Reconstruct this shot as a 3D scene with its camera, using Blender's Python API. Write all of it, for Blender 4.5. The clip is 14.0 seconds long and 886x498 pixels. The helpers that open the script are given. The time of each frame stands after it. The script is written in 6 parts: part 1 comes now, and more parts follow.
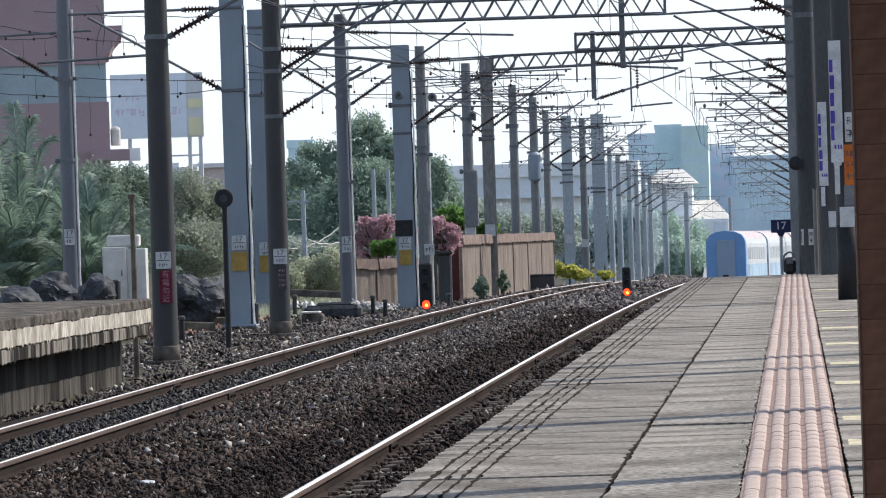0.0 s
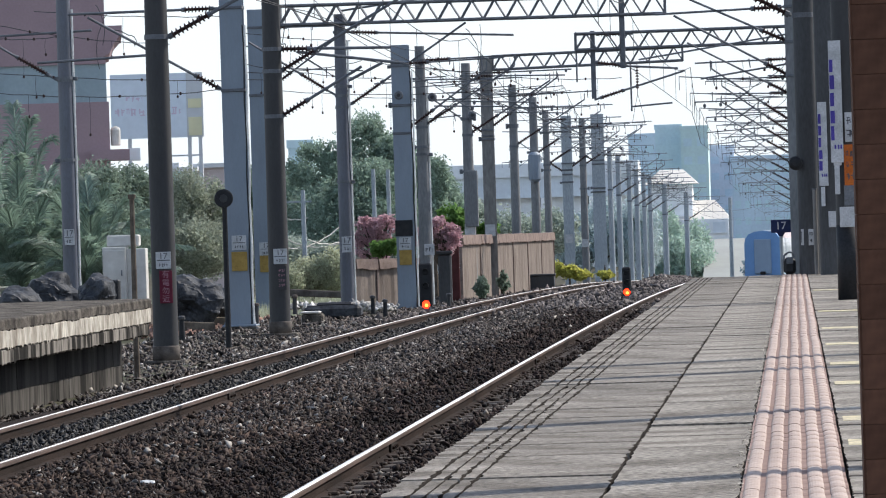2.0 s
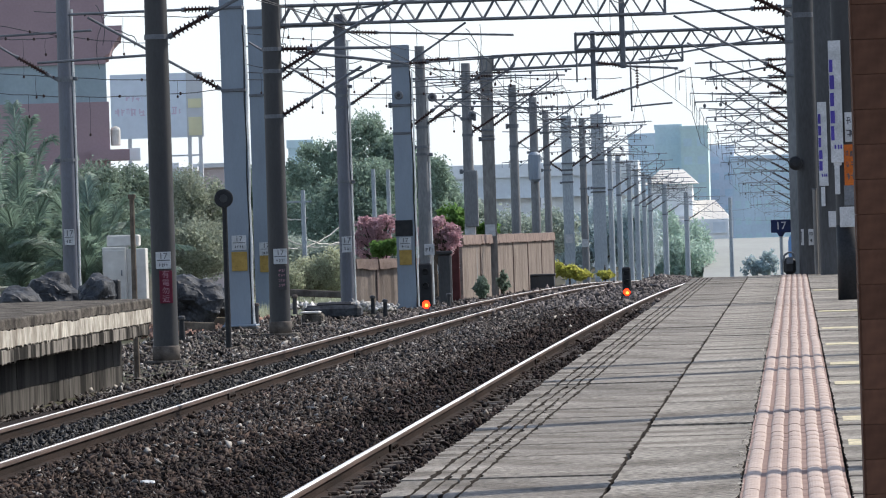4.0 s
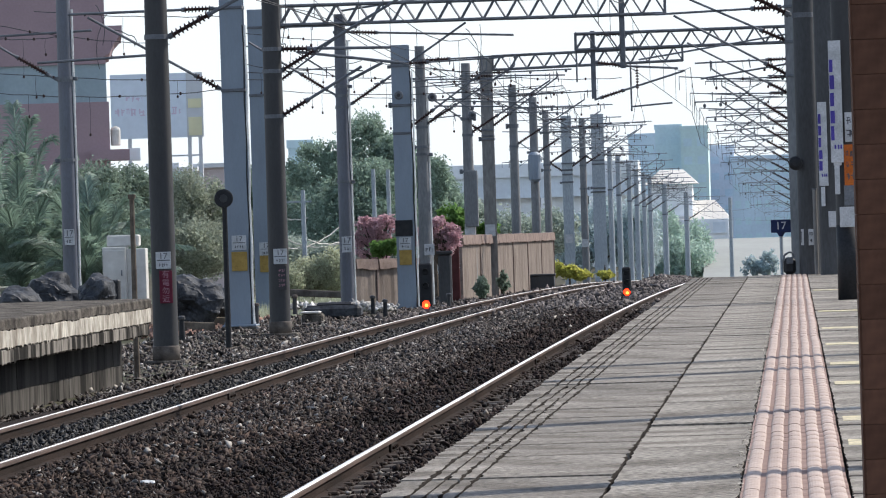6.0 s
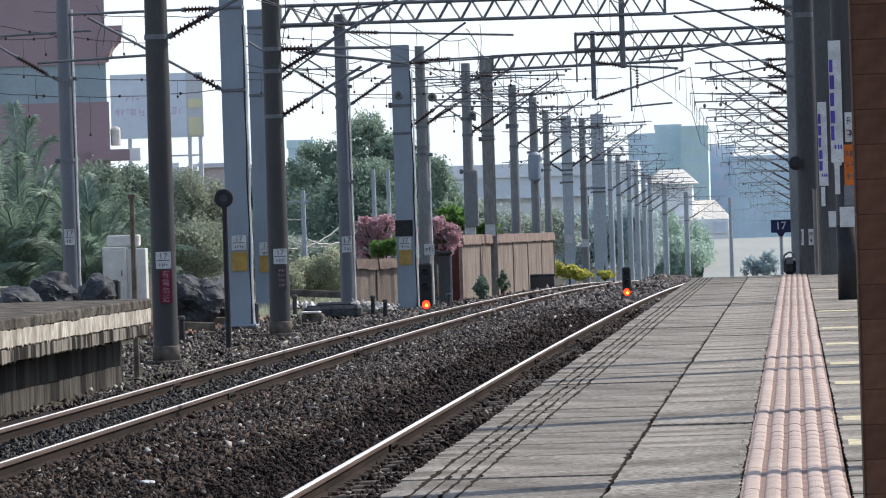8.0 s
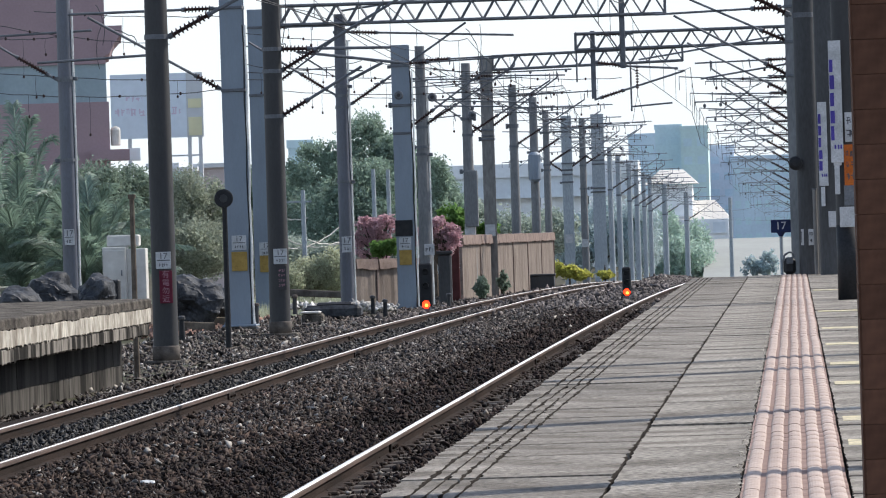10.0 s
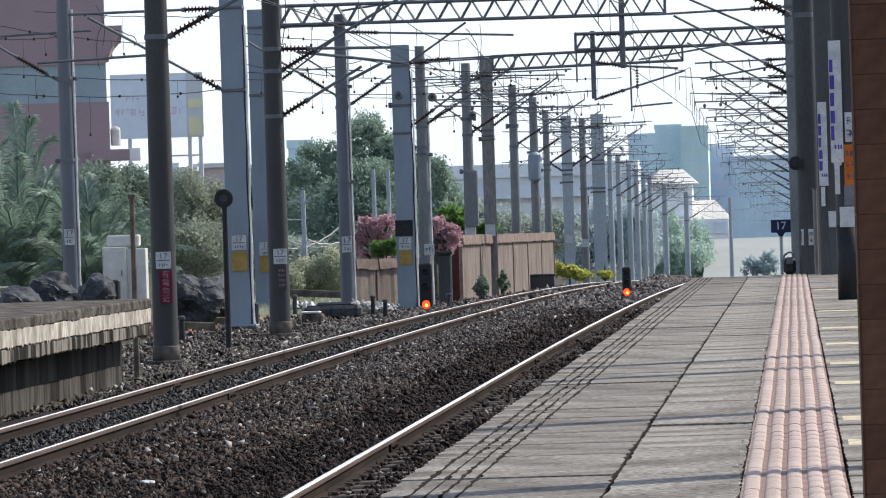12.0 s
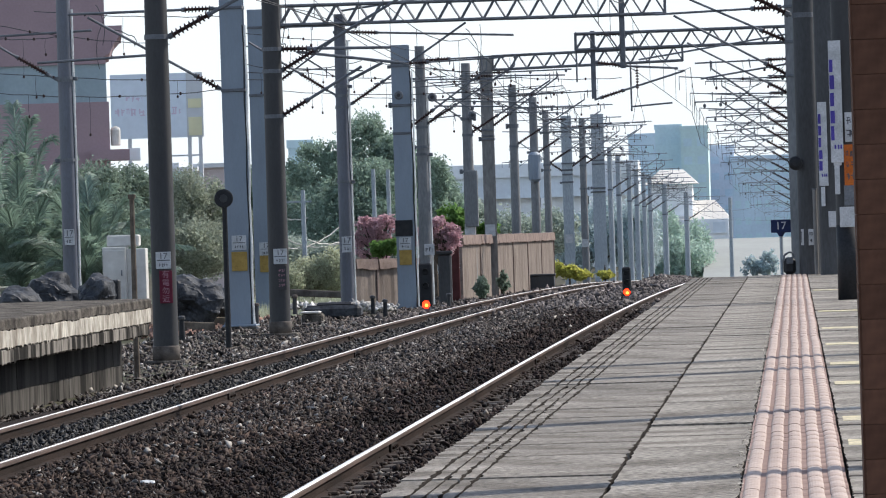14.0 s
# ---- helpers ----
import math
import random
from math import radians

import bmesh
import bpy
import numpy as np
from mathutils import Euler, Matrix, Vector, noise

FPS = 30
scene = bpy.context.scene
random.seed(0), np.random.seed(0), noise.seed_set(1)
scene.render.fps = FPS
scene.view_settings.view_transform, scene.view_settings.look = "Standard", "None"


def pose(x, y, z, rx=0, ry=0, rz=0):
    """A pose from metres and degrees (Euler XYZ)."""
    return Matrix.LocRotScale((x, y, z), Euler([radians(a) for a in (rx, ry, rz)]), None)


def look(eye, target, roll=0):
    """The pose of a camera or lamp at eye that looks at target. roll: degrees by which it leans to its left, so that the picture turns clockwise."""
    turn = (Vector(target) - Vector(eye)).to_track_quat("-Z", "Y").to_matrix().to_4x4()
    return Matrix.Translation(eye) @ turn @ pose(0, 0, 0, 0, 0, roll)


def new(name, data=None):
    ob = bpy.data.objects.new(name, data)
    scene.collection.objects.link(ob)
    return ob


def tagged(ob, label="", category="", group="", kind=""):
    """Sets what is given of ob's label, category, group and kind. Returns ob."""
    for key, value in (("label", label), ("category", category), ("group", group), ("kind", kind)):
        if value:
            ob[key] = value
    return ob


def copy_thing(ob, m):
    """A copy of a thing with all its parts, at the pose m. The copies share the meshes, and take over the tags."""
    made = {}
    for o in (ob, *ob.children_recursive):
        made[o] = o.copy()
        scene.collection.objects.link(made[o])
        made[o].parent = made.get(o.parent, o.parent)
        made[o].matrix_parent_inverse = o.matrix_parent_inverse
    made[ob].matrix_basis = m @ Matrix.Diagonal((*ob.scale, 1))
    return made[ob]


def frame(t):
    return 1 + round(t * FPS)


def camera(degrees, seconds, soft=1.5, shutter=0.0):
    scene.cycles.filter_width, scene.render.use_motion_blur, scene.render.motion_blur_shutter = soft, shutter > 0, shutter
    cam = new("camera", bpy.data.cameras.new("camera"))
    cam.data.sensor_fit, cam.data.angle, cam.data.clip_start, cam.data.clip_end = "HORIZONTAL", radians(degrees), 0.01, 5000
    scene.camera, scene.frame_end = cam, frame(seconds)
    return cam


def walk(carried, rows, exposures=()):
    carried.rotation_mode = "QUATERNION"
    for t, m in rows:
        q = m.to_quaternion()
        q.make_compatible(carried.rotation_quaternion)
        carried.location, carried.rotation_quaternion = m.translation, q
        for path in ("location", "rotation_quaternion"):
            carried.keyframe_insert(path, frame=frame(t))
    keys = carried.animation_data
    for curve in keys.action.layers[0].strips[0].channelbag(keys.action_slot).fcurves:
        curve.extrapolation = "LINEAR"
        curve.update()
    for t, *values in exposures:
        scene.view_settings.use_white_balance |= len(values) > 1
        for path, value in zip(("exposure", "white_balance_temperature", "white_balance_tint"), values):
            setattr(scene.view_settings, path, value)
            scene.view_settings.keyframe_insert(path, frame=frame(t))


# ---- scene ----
# A country railway station seen along the platform through a long lens.
# y runs along the tracks, x to the right, z = 0 at the rail heads.
cam = camera(9.957, 14.0, soft=1.1)
EYE = (0.0, 0.0, 1.9)
AIM = (-6.922, 100, 1.305)
walk(cam, [(0.0, look(EYE, AIM, -1.8)), (14.0, look(EYE, AIM, -1.8))],
     exposures=[(0.0, 0.30, 6400, 11), (14.0, 0.30, 6400, 11)])

SUN_TURN, SUN_HEIGHT = 55.0, 41.0          # degrees right of the line of sight, above the horizon
world = bpy.data.worlds.new("sky")
scene.world = world
world.use_nodes = True
wn = world.node_tree.nodes
sky = wn.new("ShaderNodeTexSky")
sky.sky_type = "NISHITA"
sky.sun_disc = False
sky.sun_elevation, sky.sun_rotation = radians(SUN_HEIGHT), radians(SUN_TURN)
sky.air_density, sky.dust_density, sky.ozone_density, sky.altitude = 1.0, 1.0, 1.5, 0.0
wn["Background"].inputs["Strength"].default_value = 0.15
haze = wn.new("ShaderNodeMix")
haze.data_type = "RGBA"
geo = wn.new("ShaderNodeTexCoord")
split = wn.new("ShaderNodeSeparateXYZ")
low = wn.new("ShaderNodeMapRange")                      # thick near the horizon, thin overhead
low.interpolation_type = "SMOOTHSTEP"
low.inputs[1].default_value, low.inputs[2].default_value = -0.05, 0.55
low.inputs[3].default_value, low.inputs[4].default_value = 0.92, 0.08
world.node_tree.links.new(geo.outputs["Generated"], split.inputs[0])
world.node_tree.links.new(split.outputs["Z"], low.inputs[0])
world.node_tree.links.new(low.outputs[0], haze.inputs[0])
glow = wn.new("ShaderNodeVectorMath")                   # brighter haze away from the sun fills surfaces that face the camera
glow.operation = "DOT_PRODUCT"
glow.inputs[1].default_value = (math.sin(radians(SUN_TURN)), math.cos(radians(SUN_TURN)), 0.0)
side = wn.new("ShaderNodeMapRange")
side.inputs[1].default_value, side.inputs[2].default_value = -1.0, 0.75
tone = wn.new("ShaderNodeMix")
tone.data_type = "RGBA"
tone.inputs[6].default_value, tone.inputs[7].default_value = (7.1, 7.9, 8.75, 1), (5.1, 5.6, 5.95, 1)
world.node_tree.links.new(geo.outputs["Generated"], glow.inputs[0])
world.node_tree.links.new(glow.outputs["Value"], side.inputs[0])
world.node_tree.links.new(side.outputs[0], tone.inputs[0])
world.node_tree.links.new(tone.outputs[2], haze.inputs[7])
world.node_tree.links.new(sky.outputs[0], haze.inputs[6])
world.node_tree.links.new(haze.outputs[2], wn["Background"].inputs["Color"])

sun = new("sun", bpy.data.lights.new("sun", "SUN"))
sun.data.energy, sun.data.angle, sun.data.color = 4.3, radians(0.6), (1.0, 0.94, 0.84)
a, e = radians(SUN_TURN), radians(SUN_HEIGHT)
sun.matrix_world = look((math.sin(a) * math.cos(e) * 50, math.cos(a) * math.cos(e) * 50, math.sin(e) * 50 + 20), (0, 0, 20))


# ---- materials ----
def material(name, color, rough=0.8, metal=0.0, second=None, scale=6.0, amount=0.5, grain=60.0, bump=0.2,
             spread=0.0, stretch=(1, 1, 1), spec=0.12, piece=0.0, island=False):
    """A surface in two colours mixed by broad stains, with fine grain, relief and a little change from piece to piece."""
    m = bpy.data.materials.new(name)
    m.use_nodes = True
    n, l = m.node_tree.nodes, m.node_tree.links
    b = n["Principled BSDF"]
    b.inputs["Roughness"].default_value, b.inputs["Metallic"].default_value = rough, metal
    b.inputs["Specular IOR Level"].default_value = spec
    co = n.new("ShaderNodeTexCoord")
    mp = n.new("ShaderNodeMapping")
    mp.inputs["Scale"].default_value = stretch
    l.new(co.outputs["Object"], mp.inputs["Vector"])
    big, fine = n.new("ShaderNodeTexNoise"), n.new("ShaderNodeTexNoise")
    big.inputs["Scale"].default_value, big.inputs["Detail"].default_value = scale, 6
    fine.inputs["Scale"].default_value, fine.inputs["Detail"].default_value = grain, 4
    for t in (big, fine):
        l.new(mp.outputs[0], t.inputs["Vector"])
    ramp = n.new("ShaderNodeValToRGB")
    ramp.color_ramp.elements[0].position, ramp.color_ramp.elements[1].position = 0.5 - amount * 0.3, 0.5 + amount * 0.3
    second = second or tuple(c * 0.7 for c in color)
    ramp.color_ramp.elements[0].color, ramp.color_ramp.elements[1].color = (*second, 1), (*color, 1)
    l.new(big.outputs[0], ramp.inputs[0])
    mix = n.new("ShaderNodeMix")
    mix.data_type, mix.blend_type = "RGBA", "MULTIPLY"
    mix.inputs[0].default_value = 1.0
    r2 = n.new("ShaderNodeMapRange")
    r2.inputs[1].default_value, r2.inputs[2].default_value = 0.3, 0.7
    r2.inputs[3].default_value, r2.inputs[4].default_value = 1 - 0.5 * (spread or 0.4), 1 + 0.3 * (spread or 0.4)
    l.new(fine.outputs[0], r2.inputs[0])
    l.new(ramp.outputs[0], mix.inputs[6])
    l.new(r2.outputs[0], mix.inputs[7])
    out = mix.outputs[2]
    if piece:
        info = n.new("ShaderNodeNewGeometry" if island else "ShaderNodeObjectInfo")
        r3 = n.new("ShaderNodeMapRange")
        r3.inputs[3].default_value, r3.inputs[4].default_value = 1 - piece, 1 + piece
        l.new(info.outputs["Random Per Island" if island else "Random"], r3.inputs[0])
        m2 = n.new("ShaderNodeMix")
        m2.data_type, m2.blend_type = "RGBA", "MULTIPLY"
        m2.inputs[0].default_value = 1.0
        l.new(out, m2.inputs[6])
        l.new(r3.outputs[0], m2.inputs[7])
        out = m2.outputs[2]
    l.new(out, b.inputs["Base Color"])
    if bump:
        bp = n.new("ShaderNodeBump")
        bp.inputs["Strength"].default_value, bp.inputs["Distance"].default_value = bump, 0.02
        l.new(fine.outputs[0], bp.inputs["Height"])
        l.new(bp.outputs[0], b.inputs["Normal"])
    return m


def glowing(name, color, strength):
    m = bpy.data.materials.new(name)
    m.use_nodes = True
    b = m.node_tree.nodes["Principled BSDF"]
    b.inputs["Base Color"].default_value = (*color, 1)
    b.inputs["Emission Color"].default_value, b.inputs["Emission Strength"].default_value = (*color, 1), strength
    return m


def leafy(name, color, second, piece=0.3, shine=0.1):
    """Leaves: two greens, a thin surface that lets some light through."""
    m = material(name, color, 0.5, second=second, scale=0.7, grain=9, bump=0, piece=piece, island=True, spec=shine)
    n, l = m.node_tree.nodes, m.node_tree.links
    b = n["Principled BSDF"]
    src = b.inputs["Base Color"].links[0].from_socket
    tr, mx = n.new("ShaderNodeBsdfTranslucent"), n.new("ShaderNodeMixShader")
    mx.inputs[0].default_value = 0.5
    l.new(src, tr.inputs["Color"])
    l.new(b.outputs[0], mx.inputs[1])
    l.new(tr.outputs[0], mx.inputs[2])
    l.new(mx.outputs[0], n["Material Output"].inputs["Surface"])
    return m


SOIL = material("soil", (0.10, 0.085, 0.065), 0.95, second=(0.05, 0.055, 0.03), scale=0.25, grain=6, bump=0.5)
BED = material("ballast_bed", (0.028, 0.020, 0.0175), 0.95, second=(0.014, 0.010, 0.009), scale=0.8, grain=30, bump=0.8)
STONE = material("ballast_stone", (0.072, 0.057, 0.050), 0.6, second=(0.024, 0.018, 0.0158), scale=0.5, grain=40, bump=0.2, piece=0.85, island=True, spec=0.2)
STONE_DARK = material("brown_ballast_stone", (0.031, 0.0205, 0.018), 0.75, second=(0.012, 0.0076, 0.0066), scale=0.5, grain=40, bump=0.2, piece=0.85, island=True)
CLIP = material("rusty_fastening", (0.055, 0.04, 0.032), 0.8, scale=9, bump=0.1)
STONE_SLATE = material("slate_grey_ballast_stone", (0.015, 0.0132, 0.013), 0.6, second=(0.006, 0.0052, 0.0052), scale=0.5, grain=40, bump=0.2, piece=0.8, island=True, spec=0.3)
LIME_STONE = material("whitish_limestone", (0.50, 0.49, 0.48), 0.8, second=(0.30, 0.29, 0.28), scale=1.0, grain=30, bump=0.2, piece=0.4, island=True)
STONE_BROWN = material("earthy_brown_stone", (0.058, 0.037, 0.028), 0.75, second=(0.015, 0.009, 0.007), scale=0.7, grain=40, bump=0.2, piece=0.8, island=True, spec=0.2)
# ballast grey made paler to carry the haze over the far tracks
STONE_HAZED = material("hazed_grey_stone", (0.17, 0.15, 0.145), 0.8, second=(0.085, 0.073, 0.07), scale=0.35, grain=40, bump=0.2, piece=0.7, island=True)
RAIL_SIDE = material("rusty_rail_web", (0.034, 0.021, 0.016), 0.9, second=(0.016, 0.010, 0.0075), scale=3, grain=50, bump=0.3, stretch=(1, 0.2, 1))
RAIL_HEAD = material("tan_rust_on_the_rail_head", (0.115, 0.078, 0.064), 0.8, second=(0.065, 0.042, 0.034), scale=3, grain=50, bump=0.2, stretch=(1, 0.2, 1), spec=0.3)
RAIL_TOP = material("polished_rail_head", (0.95, 0.93, 0.90), 0.48, 1.0, second=(0.74, 0.70, 0.66), scale=2, grain=80, bump=0.05, stretch=(1, 0.1, 1))
SLEEPER = material("sleeper_concrete", (0.16, 0.14, 0.125), 0.9, second=(0.075, 0.062, 0.055), scale=4, grain=50)
CONCRETE = material("platform_concrete", (0.345, 0.315, 0.275), 0.85, second=(0.165, 0.145, 0.123), scale=2.0, amount=0.45, grain=34, bump=0.7, spread=1.3, piece=0.12, stretch=(0.8, 0.9, 1))
EDGE_CONCRETE = material("grimy_edge_concrete", (0.275, 0.25, 0.22), 0.85, second=(0.125, 0.108, 0.09), scale=2.0, amount=0.45, grain=34, bump=0.7, spread=1.3, piece=0.14, stretch=(0.8, 0.9, 1))
JOINT = material("dark_joint", (0.038, 0.031, 0.027), 0.95, scale=5, bump=0.4)
TACTILE = material("pink_tactile_tile", (0.49, 0.395, 0.345), 0.7, second=(0.36, 0.275, 0.235), scale=3, grain=30, bump=0.15, piece=0.07)
BRICK = material("brown_glazed_brick", (0.125, 0.062, 0.040), 0.8, second=(0.085, 0.043, 0.029), scale=5, grain=20, bump=0.05, piece=0.15)
MORTAR = material("brown_mortar", (0.085, 0.045, 0.032), 0.9, scale=5)
TILE_GROOVE = material("darker_red_groove", (0.33, 0.235, 0.20), 0.85, second=(0.20, 0.13, 0.108), scale=3, grain=20, bump=0.1)
PALE_STONE = material("pale_stone", (0.36, 0.33, 0.30), 0.6, second=(0.22, 0.2, 0.18), scale=4, grain=40, bump=0.1, piece=0.4, island=True)
YELLOW = material("worn_yellow_paint", (0.70, 0.61, 0.38), 0.75, second=(0.36, 0.32, 0.25), scale=12, grain=60)
OLD_CONCRETE = material("weathered_concrete", (0.15, 0.132, 0.112), 0.95, second=(0.036, 0.031, 0.027), scale=3.2, amount=0.45, grain=30, bump=0.9, spread=1.0)
WHITE_BAND = material("peeling_white_paint", (0.56, 0.525, 0.455), 0.85, second=(0.22, 0.19, 0.155), scale=2.6, amount=0.6, grain=9, bump=0.3, spread=0.8, stretch=(1, 1.6, 0.8))
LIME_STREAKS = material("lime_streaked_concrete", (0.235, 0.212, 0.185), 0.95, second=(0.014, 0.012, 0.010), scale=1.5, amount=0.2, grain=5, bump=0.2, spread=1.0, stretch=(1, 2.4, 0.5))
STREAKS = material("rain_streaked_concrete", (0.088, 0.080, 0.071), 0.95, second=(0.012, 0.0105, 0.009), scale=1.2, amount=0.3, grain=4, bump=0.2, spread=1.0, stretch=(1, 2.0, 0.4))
# damp concrete with the shade under the deck worked into its tone
SHADED_DAMP = material("damp_shaded_concrete", (0.060, 0.054, 0.050), 0.95, second=(0.013, 0.012, 0.011), scale=1.1, amount=0.5, grain=8, bump=0.3, stretch=(1, 2, 0.3))
MAST_DARK = material("spun_concrete_mast", (0.027, 0.027, 0.030), 0.6, second=(0.018, 0.018, 0.021), scale=3, grain=30, bump=0, stretch=(1, 1, 0.3), spec=0.55)
MAST_BLUE = material("galvanised_blue_grey_mast", (0.205, 0.25, 0.305), 0.5, second=(0.175, 0.21, 0.26), scale=2, grain=30, spread=0.1, bump=0, stretch=(1, 1, 0.3), spec=0.5)
MAST_NAVY = material("slate_blue_mast", (0.065, 0.075, 0.11), 0.5, second=(0.05, 0.057, 0.082), scale=2, grain=30, bump=0, stretch=(1, 1, 0.3), spec=1.0)
# two mast greys lifted in colour as stand-ins for distance haze
MAST_PALE = material("haze_lifted_mast_grey", (0.215, 0.222, 0.23), 0.8, second=(0.168, 0.174, 0.18), scale=2, grain=20, bump=0.1, stretch=(1, 1, 0.3))
MAST_FAR = material("far_mast_haze_grey", (0.38, 0.42, 0.45), 0.9, second=(0.335, 0.375, 0.405), scale=2, grain=20, bump=0, stretch=(1, 1, 0.3))
ORANGE_NOTICE = material("orange_notice", (0.55, 0.145, 0.03), 0.6, scale=5, bump=0)
MAST_SLATE = material("slate_grey_mast", (0.062, 0.065, 0.070), 0.6, second=(0.046, 0.047, 0.050), scale=2, grain=30, bump=0, stretch=(1, 1, 0.3), spec=0.3)
# white that stands for sun on mast edges and cables
RIM_WHITE = material("sunlit_edge_white", (0.85, 0.84, 0.81), 0.35, scale=3, grain=30, bump=0)
STEEL = material("galvanised_steel", (0.17, 0.18, 0.20), 0.6, 0.3, scale=4, grain=40, bump=0.1)
# the bracket steel again, with haze mixed into its grey
STEEL_HAZED = material("haze_paled_steel", (0.36, 0.385, 0.41), 0.7, 0.2, scale=4, grain=40, bump=0)
WIRE = material("copper_wire", (0.10, 0.10, 0.105), 0.9, bump=0)
PORCELAIN = material("brown_porcelain", (0.055, 0.03, 0.028), 0.3, scale=8, bump=0)
BLACK = material("black_enamel", (0.030, 0.031, 0.034), 0.5, scale=6, grain=40, bump=0.1)
WHITE = material("white_plate", (0.52, 0.53, 0.55), 0.6, second=(0.40, 0.41, 0.42), scale=6, bump=0)
ORANGE = material("orange_yellow_plate", (0.38, 0.255, 0.075), 0.6, scale=5, bump=0)
RED = material("red_plate", (0.14, 0.022, 0.04), 0.6, scale=5, bump=0)
NAVY = material("navy_enamel", (0.018, 0.028, 0.09), 0.4, scale=5, bump=0)
PURPLE = material("blue_violet_ink", (0.09, 0.07, 0.34), 0.7, scale=5, bump=0)
INK = material("dark_ink", (0.10, 0.10, 0.11), 0.7, scale=5, bump=0)
GLOW_CORE = glowing("orange_lens_core", (1.0, 0.30, 0.03), 4.0)
GLOW_RED = glowing("red_signal_lens", (1.0, 0.035, 0.008), 3.5)

RUBBLE = material("red_brick_rubble", (0.32, 0.20, 0.16), 0.85, second=(0.16, 0.10, 0.08), scale=2, grain=30, bump=0.2, piece=0.6, island=True)
PINK = material("faded_pink_lettering", (0.36, 0.20, 0.24), 0.7, scale=5, bump=0)
ROCK = material("dark_boulder", (0.070, 0.074, 0.083), 0.6, second=(0.022, 0.024, 0.028), scale=3.5, amount=0.7, grain=12, bump=0.6, spread=0.9)
# khaki mast grey, brightened a little as haze
MAST_KHAKI = material("khaki_grey_mast", (0.235, 0.23, 0.22), 0.8, second=(0.18, 0.175, 0.168), scale=2, grain=14, bump=0, spread=0.5, stretch=(1, 1, 0.3))
CABINET = material("pale_grey_steel", (0.60, 0.585, 0.55), 0.6, second=(0.52, 0.50, 0.465), scale=2, grain=8, bump=0, spread=0.12)
RUST = material("rusty_brown_steel", (0.17, 0.14, 0.11), 0.85, second=(0.09, 0.073, 0.058), scale=5, grain=30)
FENCE = material("weathered_brown_slats", (0.265, 0.22, 0.19), 0.9, second=(0.18, 0.148, 0.128), scale=2.0, amount=0.3, grain=25, bump=0.4, stretch=(2, 2, 0.4), piece=0.12, island=True)
FENCE_CAP = material("brown_tin_cap", (0.255, 0.195, 0.17), 0.9, second=(0.16, 0.12, 0.105), scale=3, grain=20, bump=0.4)
MAROON = material("dark_maroon_paint", (0.09, 0.03, 0.03), 0.7, scale=4)
BARK = material("bark", (0.12, 0.095, 0.075), 0.95, second=(0.06, 0.05, 0.04), scale=4, grain=20, bump=0.6)
# the next five leaf colours are lifted to stand in for haze
LEAF = leafy("dark_green_leaves", (0.28, 0.35, 0.27), (0.20, 0.26, 0.21))
LEAF_PALE = leafy("hazed_green_leaves", (0.36, 0.46, 0.37), (0.26, 0.345, 0.28), 0.25)
PALM = leafy("palm_leaves", (0.27, 0.36, 0.28), (0.19, 0.27, 0.22), 0.35, 1.0)
TWIGGY = leafy("dry_green_leaves", (0.41, 0.45, 0.36), (0.30, 0.33, 0.26))
MEADOW = leafy("yellow_green_grass", (0.52, 0.54, 0.38), (0.42, 0.45, 0.33))
BRIGHT_LEAF = leafy("bright_green_leaves", (0.19, 0.33, 0.09), (0.11, 0.20, 0.06))
YELLOW_LEAF = leafy("yellow_leaves", (0.66, 0.62, 0.16), (0.46, 0.46, 0.12))
PINK_FLOWER = leafy("pink_bracts", (0.80, 0.55, 0.60), (0.55, 0.37, 0.40), 0.3)
# distance haze is mixed into these three leaf colours
PALE_LEAF = leafy("hazed_leaves", (0.42, 0.48, 0.42), (0.34, 0.40, 0.35), 0.15)
FAR_LEAF = leafy("far_hazed_leaves", (0.53, 0.62, 0.63), (0.47, 0.56, 0.58), 0.12)
FAR_LEAF_GREEN = leafy("far_hazed_green_leaves", (0.48, 0.60, 0.52), (0.43, 0.55, 0.48), 0.12)
# maroon tiles, paled in the base colour by haze
MAROON_WALL = material("hazed_maroon_tiled_wall", (0.38, 0.275, 0.295), 0.8, second=(0.355, 0.255, 0.275), scale=0.6, grain=8, bump=0, spread=0.12)
GREY_BAND = material("grey_green_glazing", (0.34, 0.415, 0.45), 0.4, second=(0.315, 0.385, 0.42), scale=0.6, grain=5, bump=0, spread=0.12)


def plain(name, c, k=0.9):
    return material(name, c, 0.9, second=tuple(v * k for v in c), scale=0.2, grain=2, bump=0, spread=0.1)


PALE_BLUE = plain("pale_blue_panel", (0.78, 0.85, 0.93))
PALE_GREY = plain("pale_grey_paint", (0.66, 0.68, 0.70))
PALE_YELLOW = plain("pale_yellow_poster", (0.82, 0.78, 0.52))
PALE_GREEN = plain("pale_green_paint", (0.48, 0.62, 0.60))
PALE_PINK = plain("pale_pink_paint", (0.58, 0.50, 0.50))
FADED_PINK = plain("faded_pink_writing", (0.70, 0.60, 0.72))
# air haze is put into these far wall and roof colours
FAR_TEAL = plain("hazed_teal_facade", (0.68, 0.85, 0.90))
FAR_GREEN = plain("hazed_green_facade", (0.66, 0.83, 0.83))
FAR_TEAL_DIM = plain("hazed_teal_glass", (0.65, 0.82, 0.88))
FAR_BLUE = plain("far_haze_blue", (0.66, 0.79, 0.89))
FAR_LILAC = plain("hazed_lilac_facade", (0.74, 0.80, 0.89))
